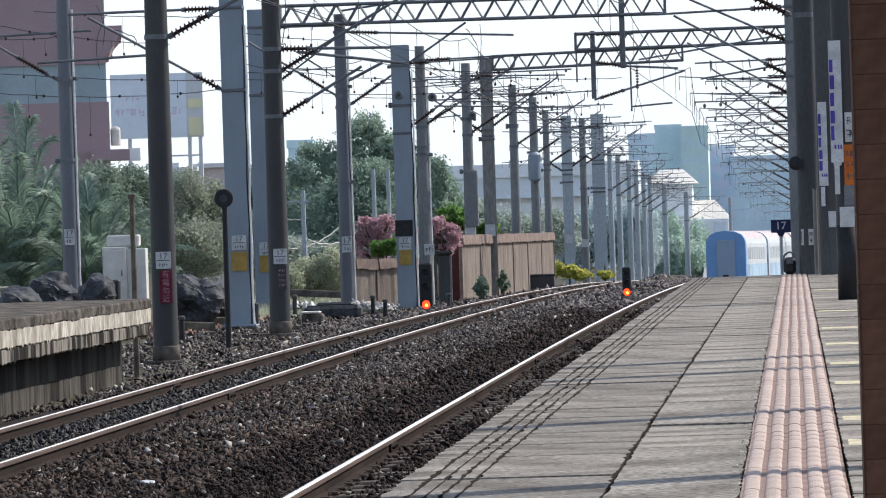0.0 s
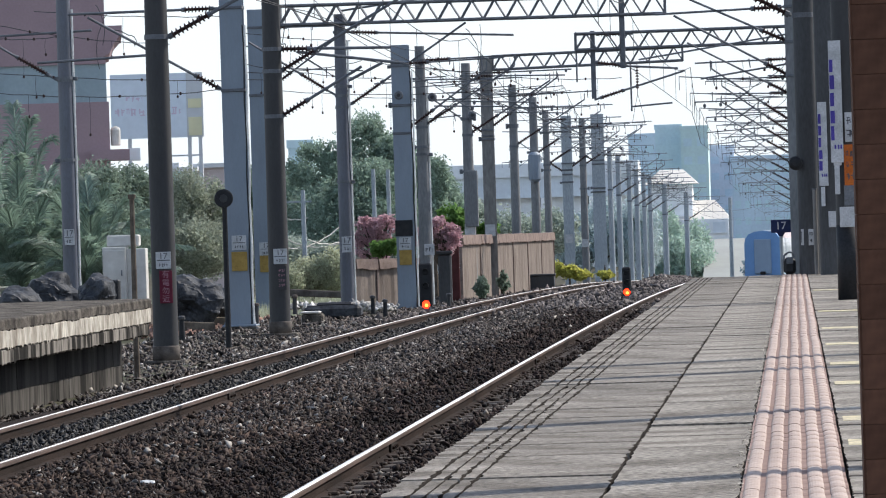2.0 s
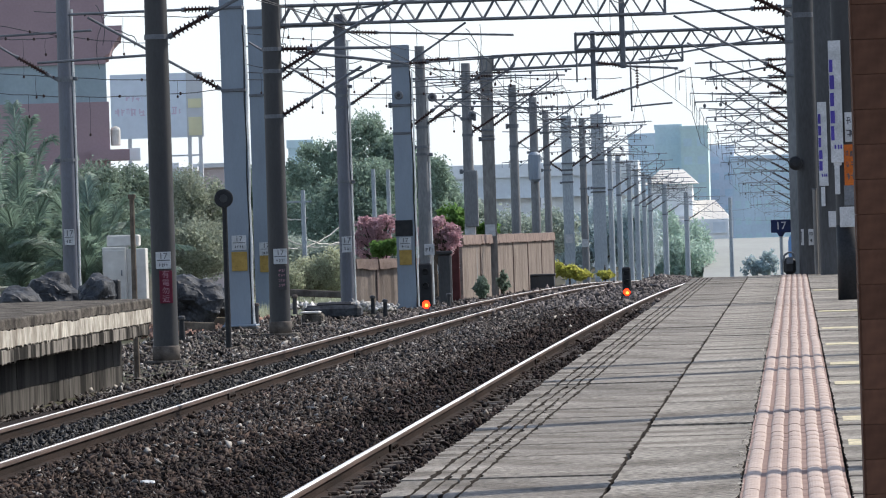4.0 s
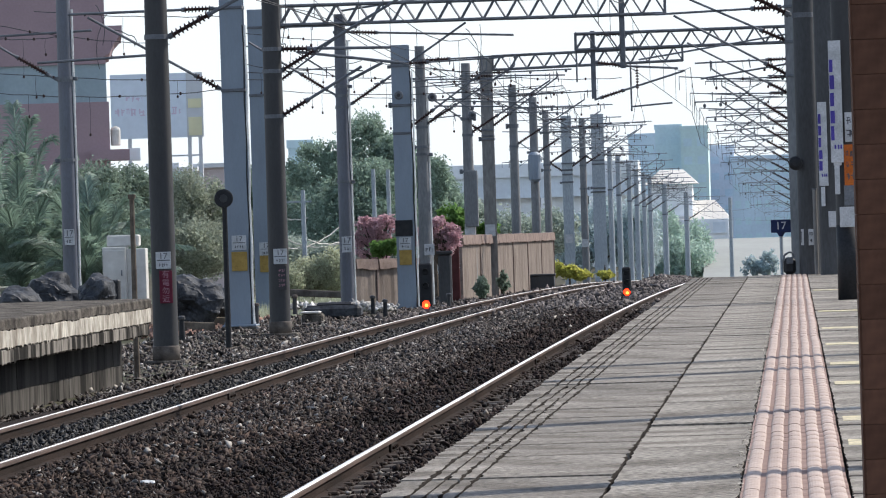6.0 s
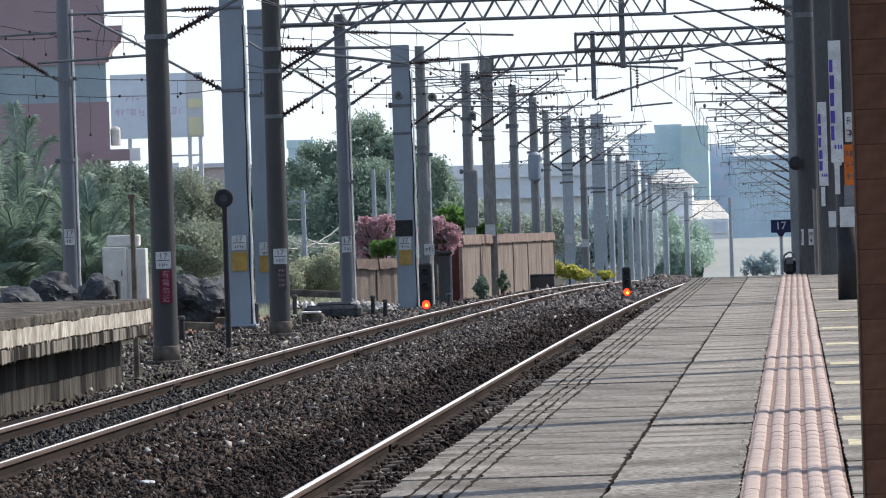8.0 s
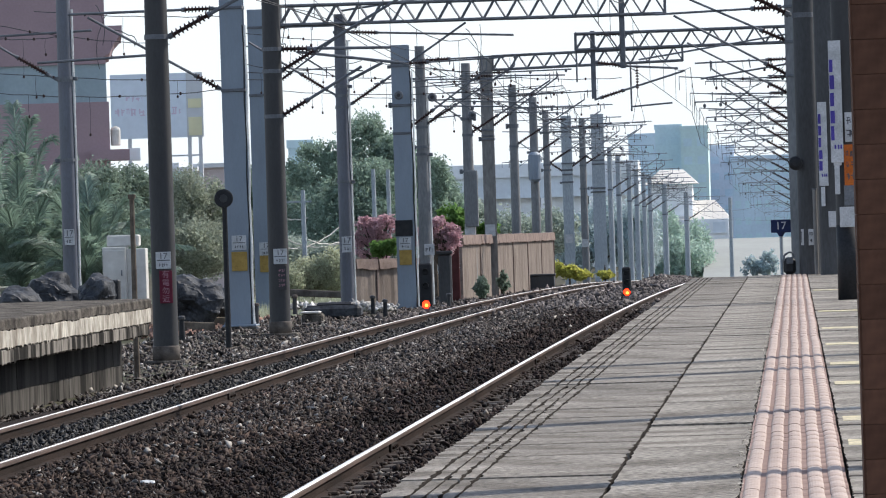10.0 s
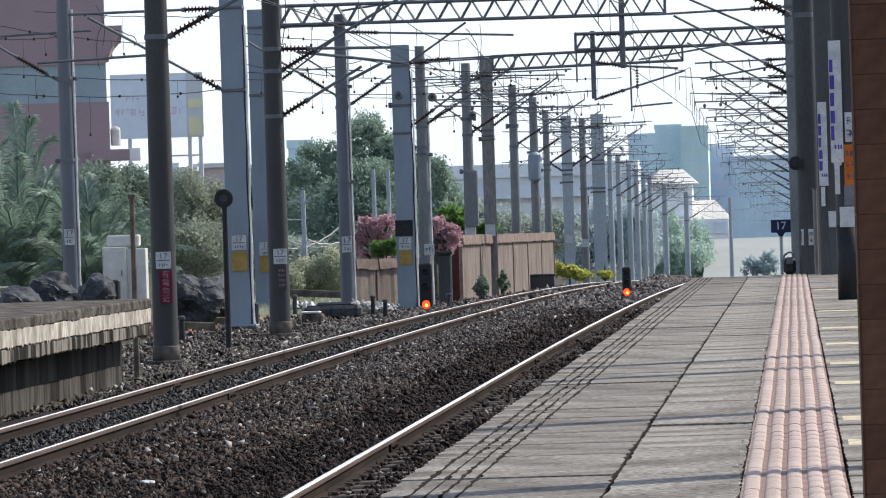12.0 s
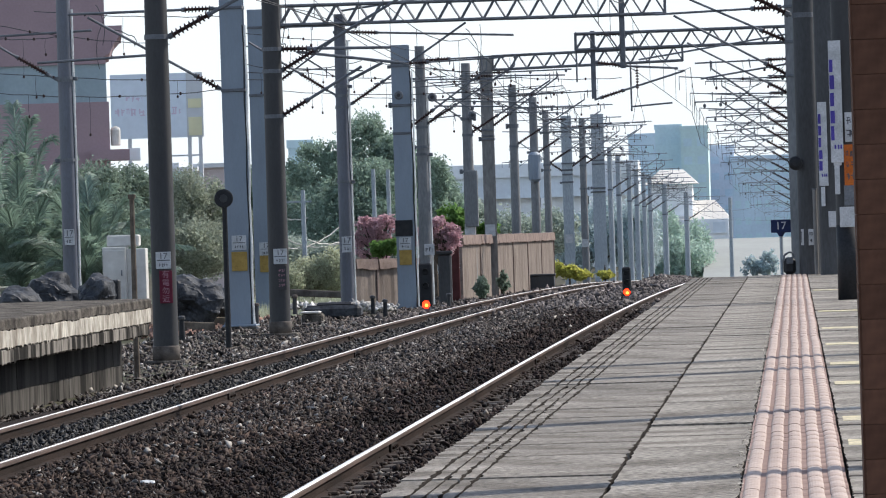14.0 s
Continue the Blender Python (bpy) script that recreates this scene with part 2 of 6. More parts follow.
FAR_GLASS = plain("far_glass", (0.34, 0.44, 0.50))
FAR_WHITE = plain("far_haze_white", (0.88, 0.91, 0.94))
FAR_GREY = plain("far_haze_grey", (0.76, 0.82, 0.88))
FAR_TAN = plain("hazed_tan_roof", (0.70, 0.67, 0.62))
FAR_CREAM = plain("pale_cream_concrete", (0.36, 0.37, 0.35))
# the train's blue and gangway grey are softened with painted haze
TRAIN_BLUE = material("hazed_blue_train_paint", (0.19, 0.345, 0.60), 0.8, second=(0.18, 0.33, 0.585), scale=1, grain=10, bump=0, spread=0.1)
TRAIN_GREY = material("hazed_grey_gangway", (0.29, 0.37, 0.47), 0.8, second=(0.27, 0.345, 0.44), scale=2, grain=20, bump=0, spread=0.1)
TRAIN_WHITE = material("white_train_paint", (0.60, 0.63, 0.66), 0.5, second=(0.54, 0.57, 0.6), scale=1, grain=10, bump=0)
TRAIN_PALE = material("pale_blue_train_band", (0.45, 0.60, 0.74), 0.5, scale=1, grain=10, bump=0)
TRAIN_ROOF = material("pale_pink_roof", (0.62, 0.53, 0.54), 0.7, scale=1, grain=10, bump=0)
TRAIN_GLASS = material("train_window", (0.44, 0.49, 0.51), 0.3, second=(0.42, 0.46, 0.48), scale=1, grain=10, bump=0, spread=0.1)


# ---- tools ----
def fall(y):
    """Height of the railway formation: level in the station, dropping away beyond it."""
    d = max(0.0, y - 62.0)
    return -4.1e-5 * d * d if d < 302 else -4.1e-5 * 302 * 302 - 0.0075 * (1 - math.exp(-(d - 302) / 150)) * 150


def bend(y):
    """How far the tracks have swung to the right at y."""
    d = max(0.0, y - 297.0)
    return d * d / 2012.0 if d < 420 else 420 * 420 / 2012.0 + (d - 420) * 0.4175


def link(name, bm, mat, parent=None, label="", smooth=False):
    me = bpy.data.meshes.new(name)
    bm.to_mesh(me)
    bm.free()
    for m in (mat if isinstance(mat, (list, tuple)) else [mat]):
        me.materials.append(m)
    if smooth:
        for p in me.polygons:
            p.use_smooth = len(p.vertices) <= 4          # caps stay flat
    ob = new(name, me)
    if parent:
        ob.parent = parent
    if label:
        ob["label"] = label
    return ob


def part(name, bm, mat, parent, label="", smooth=False):
    """One mesh under a thing or under a part. Its points are given in the thing's space."""
    return link(name, bm, mat, parent, label, smooth)


def thing(name, at, label, category, group="", turn=0.0):
    """An empty at a thing's base that carries its parts."""
    ob = new(name)
    ob.matrix_basis = pose(*at, 0, 0, turn)
    ob.empty_display_size = 0.2
    return tagged(ob, label, category, group)


def box(bm, lo, hi, bevel=0.0, mi=0):
    lo, hi = Vector(lo), Vector(hi)
    c, s = (lo + hi) / 2, hi - lo
    vs = bmesh.ops.create_cube(bm, size=1, matrix=Matrix.Translation(c) @ Matrix.Diagonal((*s, 1)))["verts"]
    fs = list({f for v in vs for f in v.link_faces})
    for f in fs:
        f.material_index = mi
    if bevel:
        es = list({e for v in vs for e in v.link_edges})
        res = bmesh.ops.bevel(bm, geom=es, offset=bevel, segments=1, affect="EDGES")
        for f in res["faces"]:
            f.material_index = mi
    return bm


def tube(bm, p, q, r1, r2=None, seg=8, caps=True):
    """A round bar from p to q."""
    p, q = Vector(p), Vector(q)
    d = q - p
    m = Matrix.Translation((p + q) / 2) @ d.to_track_quat("Z", "Y").to_matrix().to_4x4()
    bmesh.ops.create_cone(bm, cap_ends=caps, segments=seg, radius1=r1, radius2=r1 if r2 is None else r2, depth=d.length, matrix=m)
    return bm


def lathe(bm, profile, seg=16, at=(0, 0, 0), turn=None):
    """A turned body from rows of (radius, height)."""
    m = Matrix.Translation(at) @ (turn.to_matrix().to_4x4() if turn else Matrix())
    rings = [[bm.verts.new(m @ Vector((r * math.cos(2 * math.pi * i / seg), r * math.sin(2 * math.pi * i / seg), z))) for i in range(seg)] for r, z in profile]
    for a, b in zip(rings, rings[1:]):
        for i in range(seg):
            bm.faces.new((a[i], a[(i + 1) % seg], b[(i + 1) % seg], b[i]))
    bm.faces.new(rings[-1])
    bm.faces.new(rings[0][::-1])
    return bm


def sweep(bm, outline, ys, place, mi=None):
    """An outline of (x, z) pushed along y; place(y) gives the shift in x and z."""
    rings = []
    for y in ys:
        dx, dz = place(y)
        rings.append([bm.verts.new((x + dx, y, z + dz)) for x, z in outline])
    k = len(outline)
    for a, b in zip(rings, rings[1:]):
        for i in range(k):
            f = bm.faces.new((a[i], a[(i + 1) % k], b[(i + 1) % k], b[i]))
            if mi:
                f.material_index = mi[i]
    bm.faces.new(rings[0])
    bm.faces.new(rings[-1][::-1])
    bmesh.ops.recalc_face_normals(bm, faces=bm.faces)
    return bm


def B():
    return bmesh.new()


def structure(ob, label, category):
    return tagged(ob, label, category, kind="structure")


def along(y):
    return bend(y), fall(y)


def steps(a, b, n):
    return [a + (b - a) * i / n for i in range(n + 1)]


def mesh_from(name, verts, faces, mat, parent=None):
    me = bpy.data.meshes.new(name)
    me.from_pydata(verts, [], faces)
    me.materials.append(mat)
    ob = new(name, me)
    if parent:
        ob.parent = parent
    return ob


def letters(name, text, size, at, mat, parent, turn=(90, 0, 0)):
    """Flat writing with a little thickness, facing the platform."""
    cu = bpy.data.curves.new(name, "FONT")
    cu.body, cu.size, cu.extrude, cu.align_x, cu.align_y = text, size, 0.002, "CENTER", "CENTER"
    tmp = new(name, cu)
    me = bpy.data.meshes.new_from_object(tmp.evaluated_get(bpy.context.evaluated_depsgraph_get()))
    bpy.data.objects.remove(tmp)
    me.materials.clear()
    me.materials.append(mat)
    ob = new(name, me)
    ob.parent = parent
    ob.matrix_basis = pose(*at, *turn)
    return ob


def bars(bm, rows, x0, x1, z0, z1, y, seed=0):
    """Unreadable writing: plain bars in rows, in the plane y."""
    rnd = random.Random(seed)
    for i in range(rows):
        za = z0 + (z1 - z0) * (i + 0.2) / rows
        zb = z0 + (z1 - z0) * (i + 0.8) / rows
        x = x0
        while x < x1 - 0.01:
            w = min((zb - za) * rnd.uniform(0.5, 1.1), x1 - x)
            g, h = w * 0.8, zb - za
            k = 0.2 * min(g, h)
            for s in range(4):
                if s % 2:
                    u = x + (g - k) * rnd.random()
                    box(bm, (u, y - 0.003 - 0.0002 * s, za + h * rnd.uniform(0, 0.3)), (u + k, y, zb - h * rnd.uniform(0, 0.3)))
                else:
                    v = za + (h - k) * rnd.random()
                    box(bm, (x + g * rnd.uniform(0, 0.2), y - 0.003 - 0.0002 * s, v), (x + g * rnd.uniform(0.75, 1), y, v + k))
            x += w
    return bm


def strand(bm, pts, r, seg=4):
    """One unbroken round strand through the points."""
    pts = [Vector(p) for p in pts]
    rings = []
    for i, p in enumerate(pts):
        d = (pts[min(i + 1, len(pts) - 1)] - pts[max(i - 1, 0)]).normalized()
        u = d.orthogonal().normalized() if abs(d.z) > 0.9 else d.cross(Vector((0, 0, 1))).normalized()
        v = d.cross(u)
        rings.append([bm.verts.new(p + (u * math.cos(2 * math.pi * k / seg) + v * math.sin(2 * math.pi * k / seg)) * r) for k in range(seg)])
    for a, b in zip(rings, rings[1:]):
        for k in range(seg):
            bm.faces.new((a[k], a[(k + 1) % seg], b[(k + 1) % seg], b[k]))
    bm.faces.new(rings[0][::-1])
    bm.faces.new(rings[-1])
    return bm


# ---- ground, tracks, platforms ----
def build_ground():
    """One sheet of soil to the horizon, in widening steps, a little below the formation."""
    ys = [-60, -20] + steps(0, 400, 80) + [430, 470, 520, 600, 700, 900, 1200, 1700, 2400, 3400, 4600]
    xs = [-2500, -1200, -600, -300, -180, -120, -90] + steps(-70, 30, 50) + [40, 60, 100, 200, 400, 800, 1600, 2500]
    verts = []
    for y in ys:
        for x in xs:
            u = x - bend(y)
            z = fall(y) - 0.42
            if -13 < u < 0:
                z += 0.10
            z += 0.07 * noise.noise((x * 0.35, y * 0.2, 0))
            verts.append((x, y, z))
    k = len(xs)
    faces = [(j * k + i, j * k + i + 1, (j + 1) * k + i + 1, (j + 1) * k + i) for j in range(len(ys) - 1) for i in range(k - 1)]
    structure(mesh_from("ground", verts, faces, SOIL), "bare earth and rough grass beside the railway", "ground")


LEFT, RIGHT = -7.2, -3.03      # centre lines of the two tracks
GAUGE = 0.567                  # half the distance between rail centres


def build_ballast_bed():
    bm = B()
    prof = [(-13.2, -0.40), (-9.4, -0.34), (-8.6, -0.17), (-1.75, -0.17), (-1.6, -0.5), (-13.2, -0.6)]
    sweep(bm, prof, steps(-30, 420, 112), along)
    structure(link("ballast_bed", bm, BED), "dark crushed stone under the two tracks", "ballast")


def build_rails():
    """Four rails, each a rusty body with a polished running surface and bolted joints."""
    body = [(-0.036, -0.016), (-0.030, -0.006), (-0.018, 0.0), (0.018, 0.0), (0.030, -0.006), (0.036, -0.016), (0.036, -0.042), (0.01, -0.055),
            (0.009, -0.12), (0.065, -0.138), (0.065, -0.152), (-0.065, -0.152), (-0.065, -0.138), (-0.009, -0.12), (-0.01, -0.055), (-0.036, -0.042)]
    faces = [1, 0, 0, 0, 1, 1, 1, 0, 0, 0, 0, 0, 0, 0, 0, 1]
    wide = [(-0.004, -0.003), (-0.002, 0.0015), (0.018, 0.0018), (0.0305, -0.0045), (0.0325, -0.0078), (0.031, -0.009), (0.018, -0.002)]
    slim = [(0.013, -0.003), (0.015, 0.0015), (0.018, 0.0018), (0.0305, -0.0045), (0.0295, -0.0062), (0.018, -0.002)]
    joints = {(LEFT, -1): (63.0, 88.0), (LEFT, 1): (59.0, 76.0, 101.0), (RIGHT, -1): (44.5, 69.5), (RIGHT, 1): (52.0,)}
    for c in (LEFT, RIGHT):
        for s in (-1, 1):
            x = c + s * GAUGE
            r = thing("rail", (x, 0, 0), "rusty steel rail with a polished running surface", "rail", "rails of the two tracks")
            bm = B()
            sweep(bm, body, steps(-30, 520, 275), along, faces)
            part("rail_body", bm, [RAIL_SIDE, RAIL_HEAD], r)
            bm = B()
            sweep(bm, wide if c == RIGHT else slim, steps(-30, 520, 275), along)
            part("running_surface", bm, RAIL_TOP, r, "polished bright running surface")
            for y in joints[(c, s)]:
                bm = B()
                box(bm, (0.008, y - 0.3, fall(y) - 0.125), (0.034, y + 0.3, fall(y) - 0.045), 0.006)
                plate = part("fishplate", bm, JOINT, r, "dark bolted joint plate")
                for d in (-0.2, -0.07, 0.07, 0.2):
                    bm = B()
                    tube(bm, (0.03, y + d, fall(y) - 0.085), (0.055, y + d, fall(y) - 0.085), 0.016, seg=6)
                    part("bolt", bm, RAIL_SIDE, plate)


def ragged_slab(lanes, length, z0, z1, seed):
    """A paving slab in strips with worn, uneven edges; the strips lie side by side."""
    rnd = random.Random(seed)
    bm = B()
    n = 14
    for x0, x1, rag in lanes:
        rows = []
        for i in range(n + 1):
            y = length * i / n
            a, b = x0 + rag * rnd.choice((0.1, 0.3, 1.0, 1.5)) * rnd.random(), x1 - rag * rnd.choice((0.1, 0.3, 1.0, 1.5)) * rnd.random()
            rows.append([bm.verts.new((a, y, z0)), bm.verts.new((a, y, z1)), bm.verts.new((b, y, z1)), bm.verts.new((b, y, z0))])
        for p, q in zip(rows, rows[1:]):
            for i in range(3):
                bm.faces.new((p[i], p[i + 1], q[i + 1], q[i])).material_index = 0 if i == 1 else 1
        bm.faces.new(rows[0])
        bm.faces.new(rows[-1][::-1])
    bmesh.ops.recalc_face_normals(bm, faces=bm.faces)
    return bm


def build_platform():
    """The platform on which the camera stands: body, paving slabs, grooved edge and a strip of tactile tiles."""
    root = structure(new("platform"), "grey concrete station platform with dark joints and a pink tactile strip", "platform")
    end = 82.4
    bm = B()
    box(bm, (-1.56, -30, -0.6), (6.5, end, 0.78))
    part("platform_body", bm, JOINT, root)
    lanes = {
        "edge_slab": [(-1.66, -1.541, 0.015), (-1.534, -1.476, 0.015), (-1.469, -1.412, 0.015), (-1.405, -1.346, 0.015), (-1.339, -0.768, 0.015)],
        "paving_slab": [(-0.761, -0.239, 0.010)],
        "outer_slab": [(0.185, 2.6, 0.008)],
        "back_slab": [(2.61, 6.5, 0.006)],
    }
    rnd = random.Random(5)
    for name, strips in lanes.items():
        kinds = []
        for k in range(4):
            me = bpy.data.meshes.new(name)
            bm = ragged_slab(strips, 2.0, 0.0, 0.06, k)
            bm.to_mesh(me)
            bm.free()
            me.materials.append(EDGE_CONCRETE if name == "edge_slab" else CONCRETE)
            me.materials.append(JOINT)
            kinds.append(me)
        y = -30.0
        while y < end - 0.1:
            length = min(rnd.choice((1.2, 1.8, 1.8, 2.4, 3.0)), end - y)
            ob = new(name, rnd.choice(kinds))
            ob.parent = root
            ob.matrix_basis = Matrix.Translation((0, y, 0.76 + rnd.uniform(-0.004, 0.004))) @ Matrix.Diagonal((1, (length - rnd.choice((0.02, 0.03, 0.05, 0.09))) / 2.0, 1, 1))
            y += length
    tile = B()
    box(tile, (-0.207, 0, 0), (0.207, 0.407, 0.03), 0.002)
    for f in tile.faces:
        f.material_index = 1
    for i in range(5):
        x = -0.165 + i * 0.0825
        ring = [(x + 0.031 * math.cos(math.pi * k / 8), 0.0285 + 0.012 * math.sin(math.pi * k / 8)) for k in range(8, -1, -1)]
        a = [tile.verts.new((u, 0.001, v)) for u, v in ring]
        b = [tile.verts.new((u, 0.402, v)) for u, v in ring]
        for j in range(8):
            tile.faces.new((a[j], b[j], b[j + 1], a[j + 1]))
        tile.faces.new(a)
        tile.faces.new(b[::-1])
    me = bpy.data.meshes.new("tactile_tile")
    tile.to_mesh(me)
    tile.free()
    me.materials.append(TACTILE)
    me.materials.append(TILE_GROOVE)
    y = -8.0
    while y < end - 0.4:
        ob = new("tactile_tile", me)
        ob.parent = root
        ob.matrix_basis = pose(-0.03 + 0.007 * noise.noise((0, y * 0.22, 3)) + rnd.uniform(-0.0015, 0.0015), y,
                               0.792 + 0.006 * noise.noise((5, y * 0.25, 0)) + rnd.uniform(-0.0015, 0.0015), 0, 0, rnd.uniform(-0.15, 0.15))
        y += 0.41
    # worn yellow marks beside the strip
    for y in [23.0, 25.65, 30.9, 34.8, 39.8, 45.1, 52.5, 66.0]:
        bm = B()
        box(bm, (0.215, y, 0.818), (1.5, y + 0.55, 0.8235))
        part("yellow_mark", bm, YELLOW, root, "worn yellow paint mark")
    # crumbs of mortar along the tactile strip
    bm = B()
    for i in range(900):
        y = 16 + 66 * (i + rnd.random()) / 900
        r = rnd.choice((0.003, 0.004, 0.005, 0.007))
        x = -0.255 + rnd.gauss(0, 0.016) + 0.015 * noise.noise((y * 0.8, 2, 0))
        bmesh.ops.create_icosphere(bm, subdivisions=1, radius=r, matrix=Matrix.Translation((x, y, 0.822)) @ Matrix.Diagonal((rnd.uniform(0.8, 2.2), rnd.uniform(1.5, 4), 0.4, 1)))
    tagged(part("mortar_crumbs", bm, WHITE_BAND, root), kind="stuff")
    return root


def build_far_platform():
    """The end of the opposite platform: a rough deck over a painted edge and a set-back wall."""
    root = structure(new("opposite_platform"), "weathered concrete platform end with a peeling white edge", "platform")
    y0, y1, x = 20.0, 71.6, -9.12
    rnd = random.Random(9)

    def bandmesh(name, xa, za, zb, ya, mat, rag, teeth=0.0):
        bm = B()
        ys = steps(y0, ya, 900)
        rows = []
        for y in ys:
            j = 1.5 * rag * noise.noise((y * 0.7, za * 9, 1)) + rnd.uniform(-rag, rag) * 0.25
            k = 1.4 * rag * noise.noise((y * 0.9, za * 9, 5)) + rnd.uniform(-rag, rag) * 0.2
            low = k + rnd.choice((0, 0, 0, 0, 1)) * rnd.uniform(-2.2, 0.6) * rag - teeth * rnd.random() ** 3
            rows.append([bm.verts.new((-16, y, za)), bm.verts.new((-16, y, zb)), bm.verts.new((xa + j - 0.012, y, zb + k)), bm.verts.new((xa + j, y, zb - 0.02 + k)), bm.verts.new((xa + j, y, za + low))])
        for p, q in zip(rows, rows[1:]):
            for i in range(5):
                bm.faces.new((p[i], p[(i + 1) % 5], q[(i + 1) % 5], q[i]))
        bm.faces.new(rows[0])
        bm.faces.new(rows[-1][::-1])
        bmesh.ops.recalc_face_normals(bm, faces=bm.faces)
        part(name, bm, mat, root)

    bandmesh("deck", x, 0.78, 0.90, y1, OLD_CONCRETE, 0.012)
    bandmesh("edge_band", x - 0.010, 0.575, 0.775, y1 - 0.02, WHITE_BAND, 0.008, 0.03)
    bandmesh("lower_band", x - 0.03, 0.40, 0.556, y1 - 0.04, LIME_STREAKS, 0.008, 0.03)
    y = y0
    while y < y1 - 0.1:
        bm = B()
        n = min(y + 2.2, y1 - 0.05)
        # one wall split at the shadow's edge; upper colour holds deck shade and damp
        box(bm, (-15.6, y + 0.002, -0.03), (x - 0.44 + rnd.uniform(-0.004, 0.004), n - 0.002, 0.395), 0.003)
        part("wall_panel", bm, SHADED_DAMP, root, "damp upper wall darkened as the deck's shade")
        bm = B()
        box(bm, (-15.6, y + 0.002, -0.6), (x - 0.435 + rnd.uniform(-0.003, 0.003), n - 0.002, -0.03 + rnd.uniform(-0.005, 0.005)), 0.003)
        part("lower_wall", bm, STREAKS, root, "lime-streaked lower part of the wall")
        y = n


def scatter_stones(name, label, x0, x1, y0, y1, count, size, base, mat, seed):
    """Loose crushed stone as one joined mesh of small angular lumps."""
    rs = np.random.RandomState(seed)
    octa = np.array([(1, 0, 0), (-1, 0, 0), (0, 1, 0), (0, -1, 0), (0, 0, 1), (0, 0, -1)], float)
    tri = np.array([(0, 2, 4), (2, 1, 4), (1, 3, 4), (3, 0, 4), (2, 0, 5), (1, 2, 5), (3, 1, 5), (0, 3, 5)])
    # more stones towards the near end
    v = rs.rand(count)
    y = y0 * (y1 / y0) ** v
    x = x0 + (x1 - x0) * rs.rand(count)
    s = size * np.clip(np.exp(rs.normal(-0.10, 0.36, count)), 0.4, 2.1) * (0.75 + 0.25 * y / y0)
    q = rs.normal(size=(count, 4))
    q /= np.linalg.norm(q, axis=1)[:, None]
    w, i, j, k = q.T
    rot = np.stack([np.stack([1 - 2 * (j * j + k * k), 2 * (i * j - k * w), 2 * (i * k + j * w)], -1),
                    np.stack([2 * (i * j + k * w), 1 - 2 * (i * i + k * k), 2 * (j * k - i * w)], -1),
                    np.stack([2 * (i * k - j * w), 2 * (j * k + i * w), 1 - 2 * (i * i + j * j)], -1)], 1)
    shape = octa[None] * rs.uniform(0.6, 1.3, (count, 6, 1)) + rs.normal(0, 0.28, (count, 6, 3))
    shape = shape * np.array((1.35, 0.95, 0.5))[np.argsort(rs.rand(count, 3), axis=1)][:, None, :]
    pts = np.einsum("nab,nkb->nka", rot, shape) * s[:, None, None] * np.array((1.0, 1.0, 0.9))
    z = np.array([base(a, b) for a, b in zip(x, y)]) + rs.uniform(-0.4, 0.7, count) * s
    pts += np.stack([x, y, z], -1)[:, None, :]
    faces = (tri[None] + 6 * np.arange(count)[:, None, None]).reshape(-1, 3)
    me = bpy.data.meshes.new(name)
    me.vertices.add(count * 6)
    me.vertices.foreach_set("co", pts.reshape(-1).astype(np.float32))
    me.loops.add(faces.size)
    me.loops.foreach_set("vertex_index", faces.reshape(-1).astype(np.int32))
    me.polygons.add(len(faces))
    me.polygons.foreach_set("loop_start", np.arange(0, faces.size, 3, dtype=np.int32))
    me.update(calc_edges=True)
    me.materials.append(mat)
    tagged(new(name, me), label, "ballast", kind="stuff")


def bed_top(x, y):
    """Height of the ballast: shoulders fall away, a low heap between the tracks."""
    z = fall(y) - 0.13
    if x < -8.4:
        z -= min(0.20, (-8.4 - x) * 0.22)
    for c in (LEFT - GAUGE, LEFT + GAUGE, RIGHT - GAUGE, RIGHT + GAUGE):
        z -= 0.035 * math.exp(-((x - c - 0.06) / 0.2) ** 2)
    if x > -3.5:
        z -= 0.028
    mid = -5.1
    z += 0.05 * math.exp(-((x - mid) / 0.7) ** 2) + 0.03 * noise.noise((x * 0.8, y * 0.3, 7))
    return z


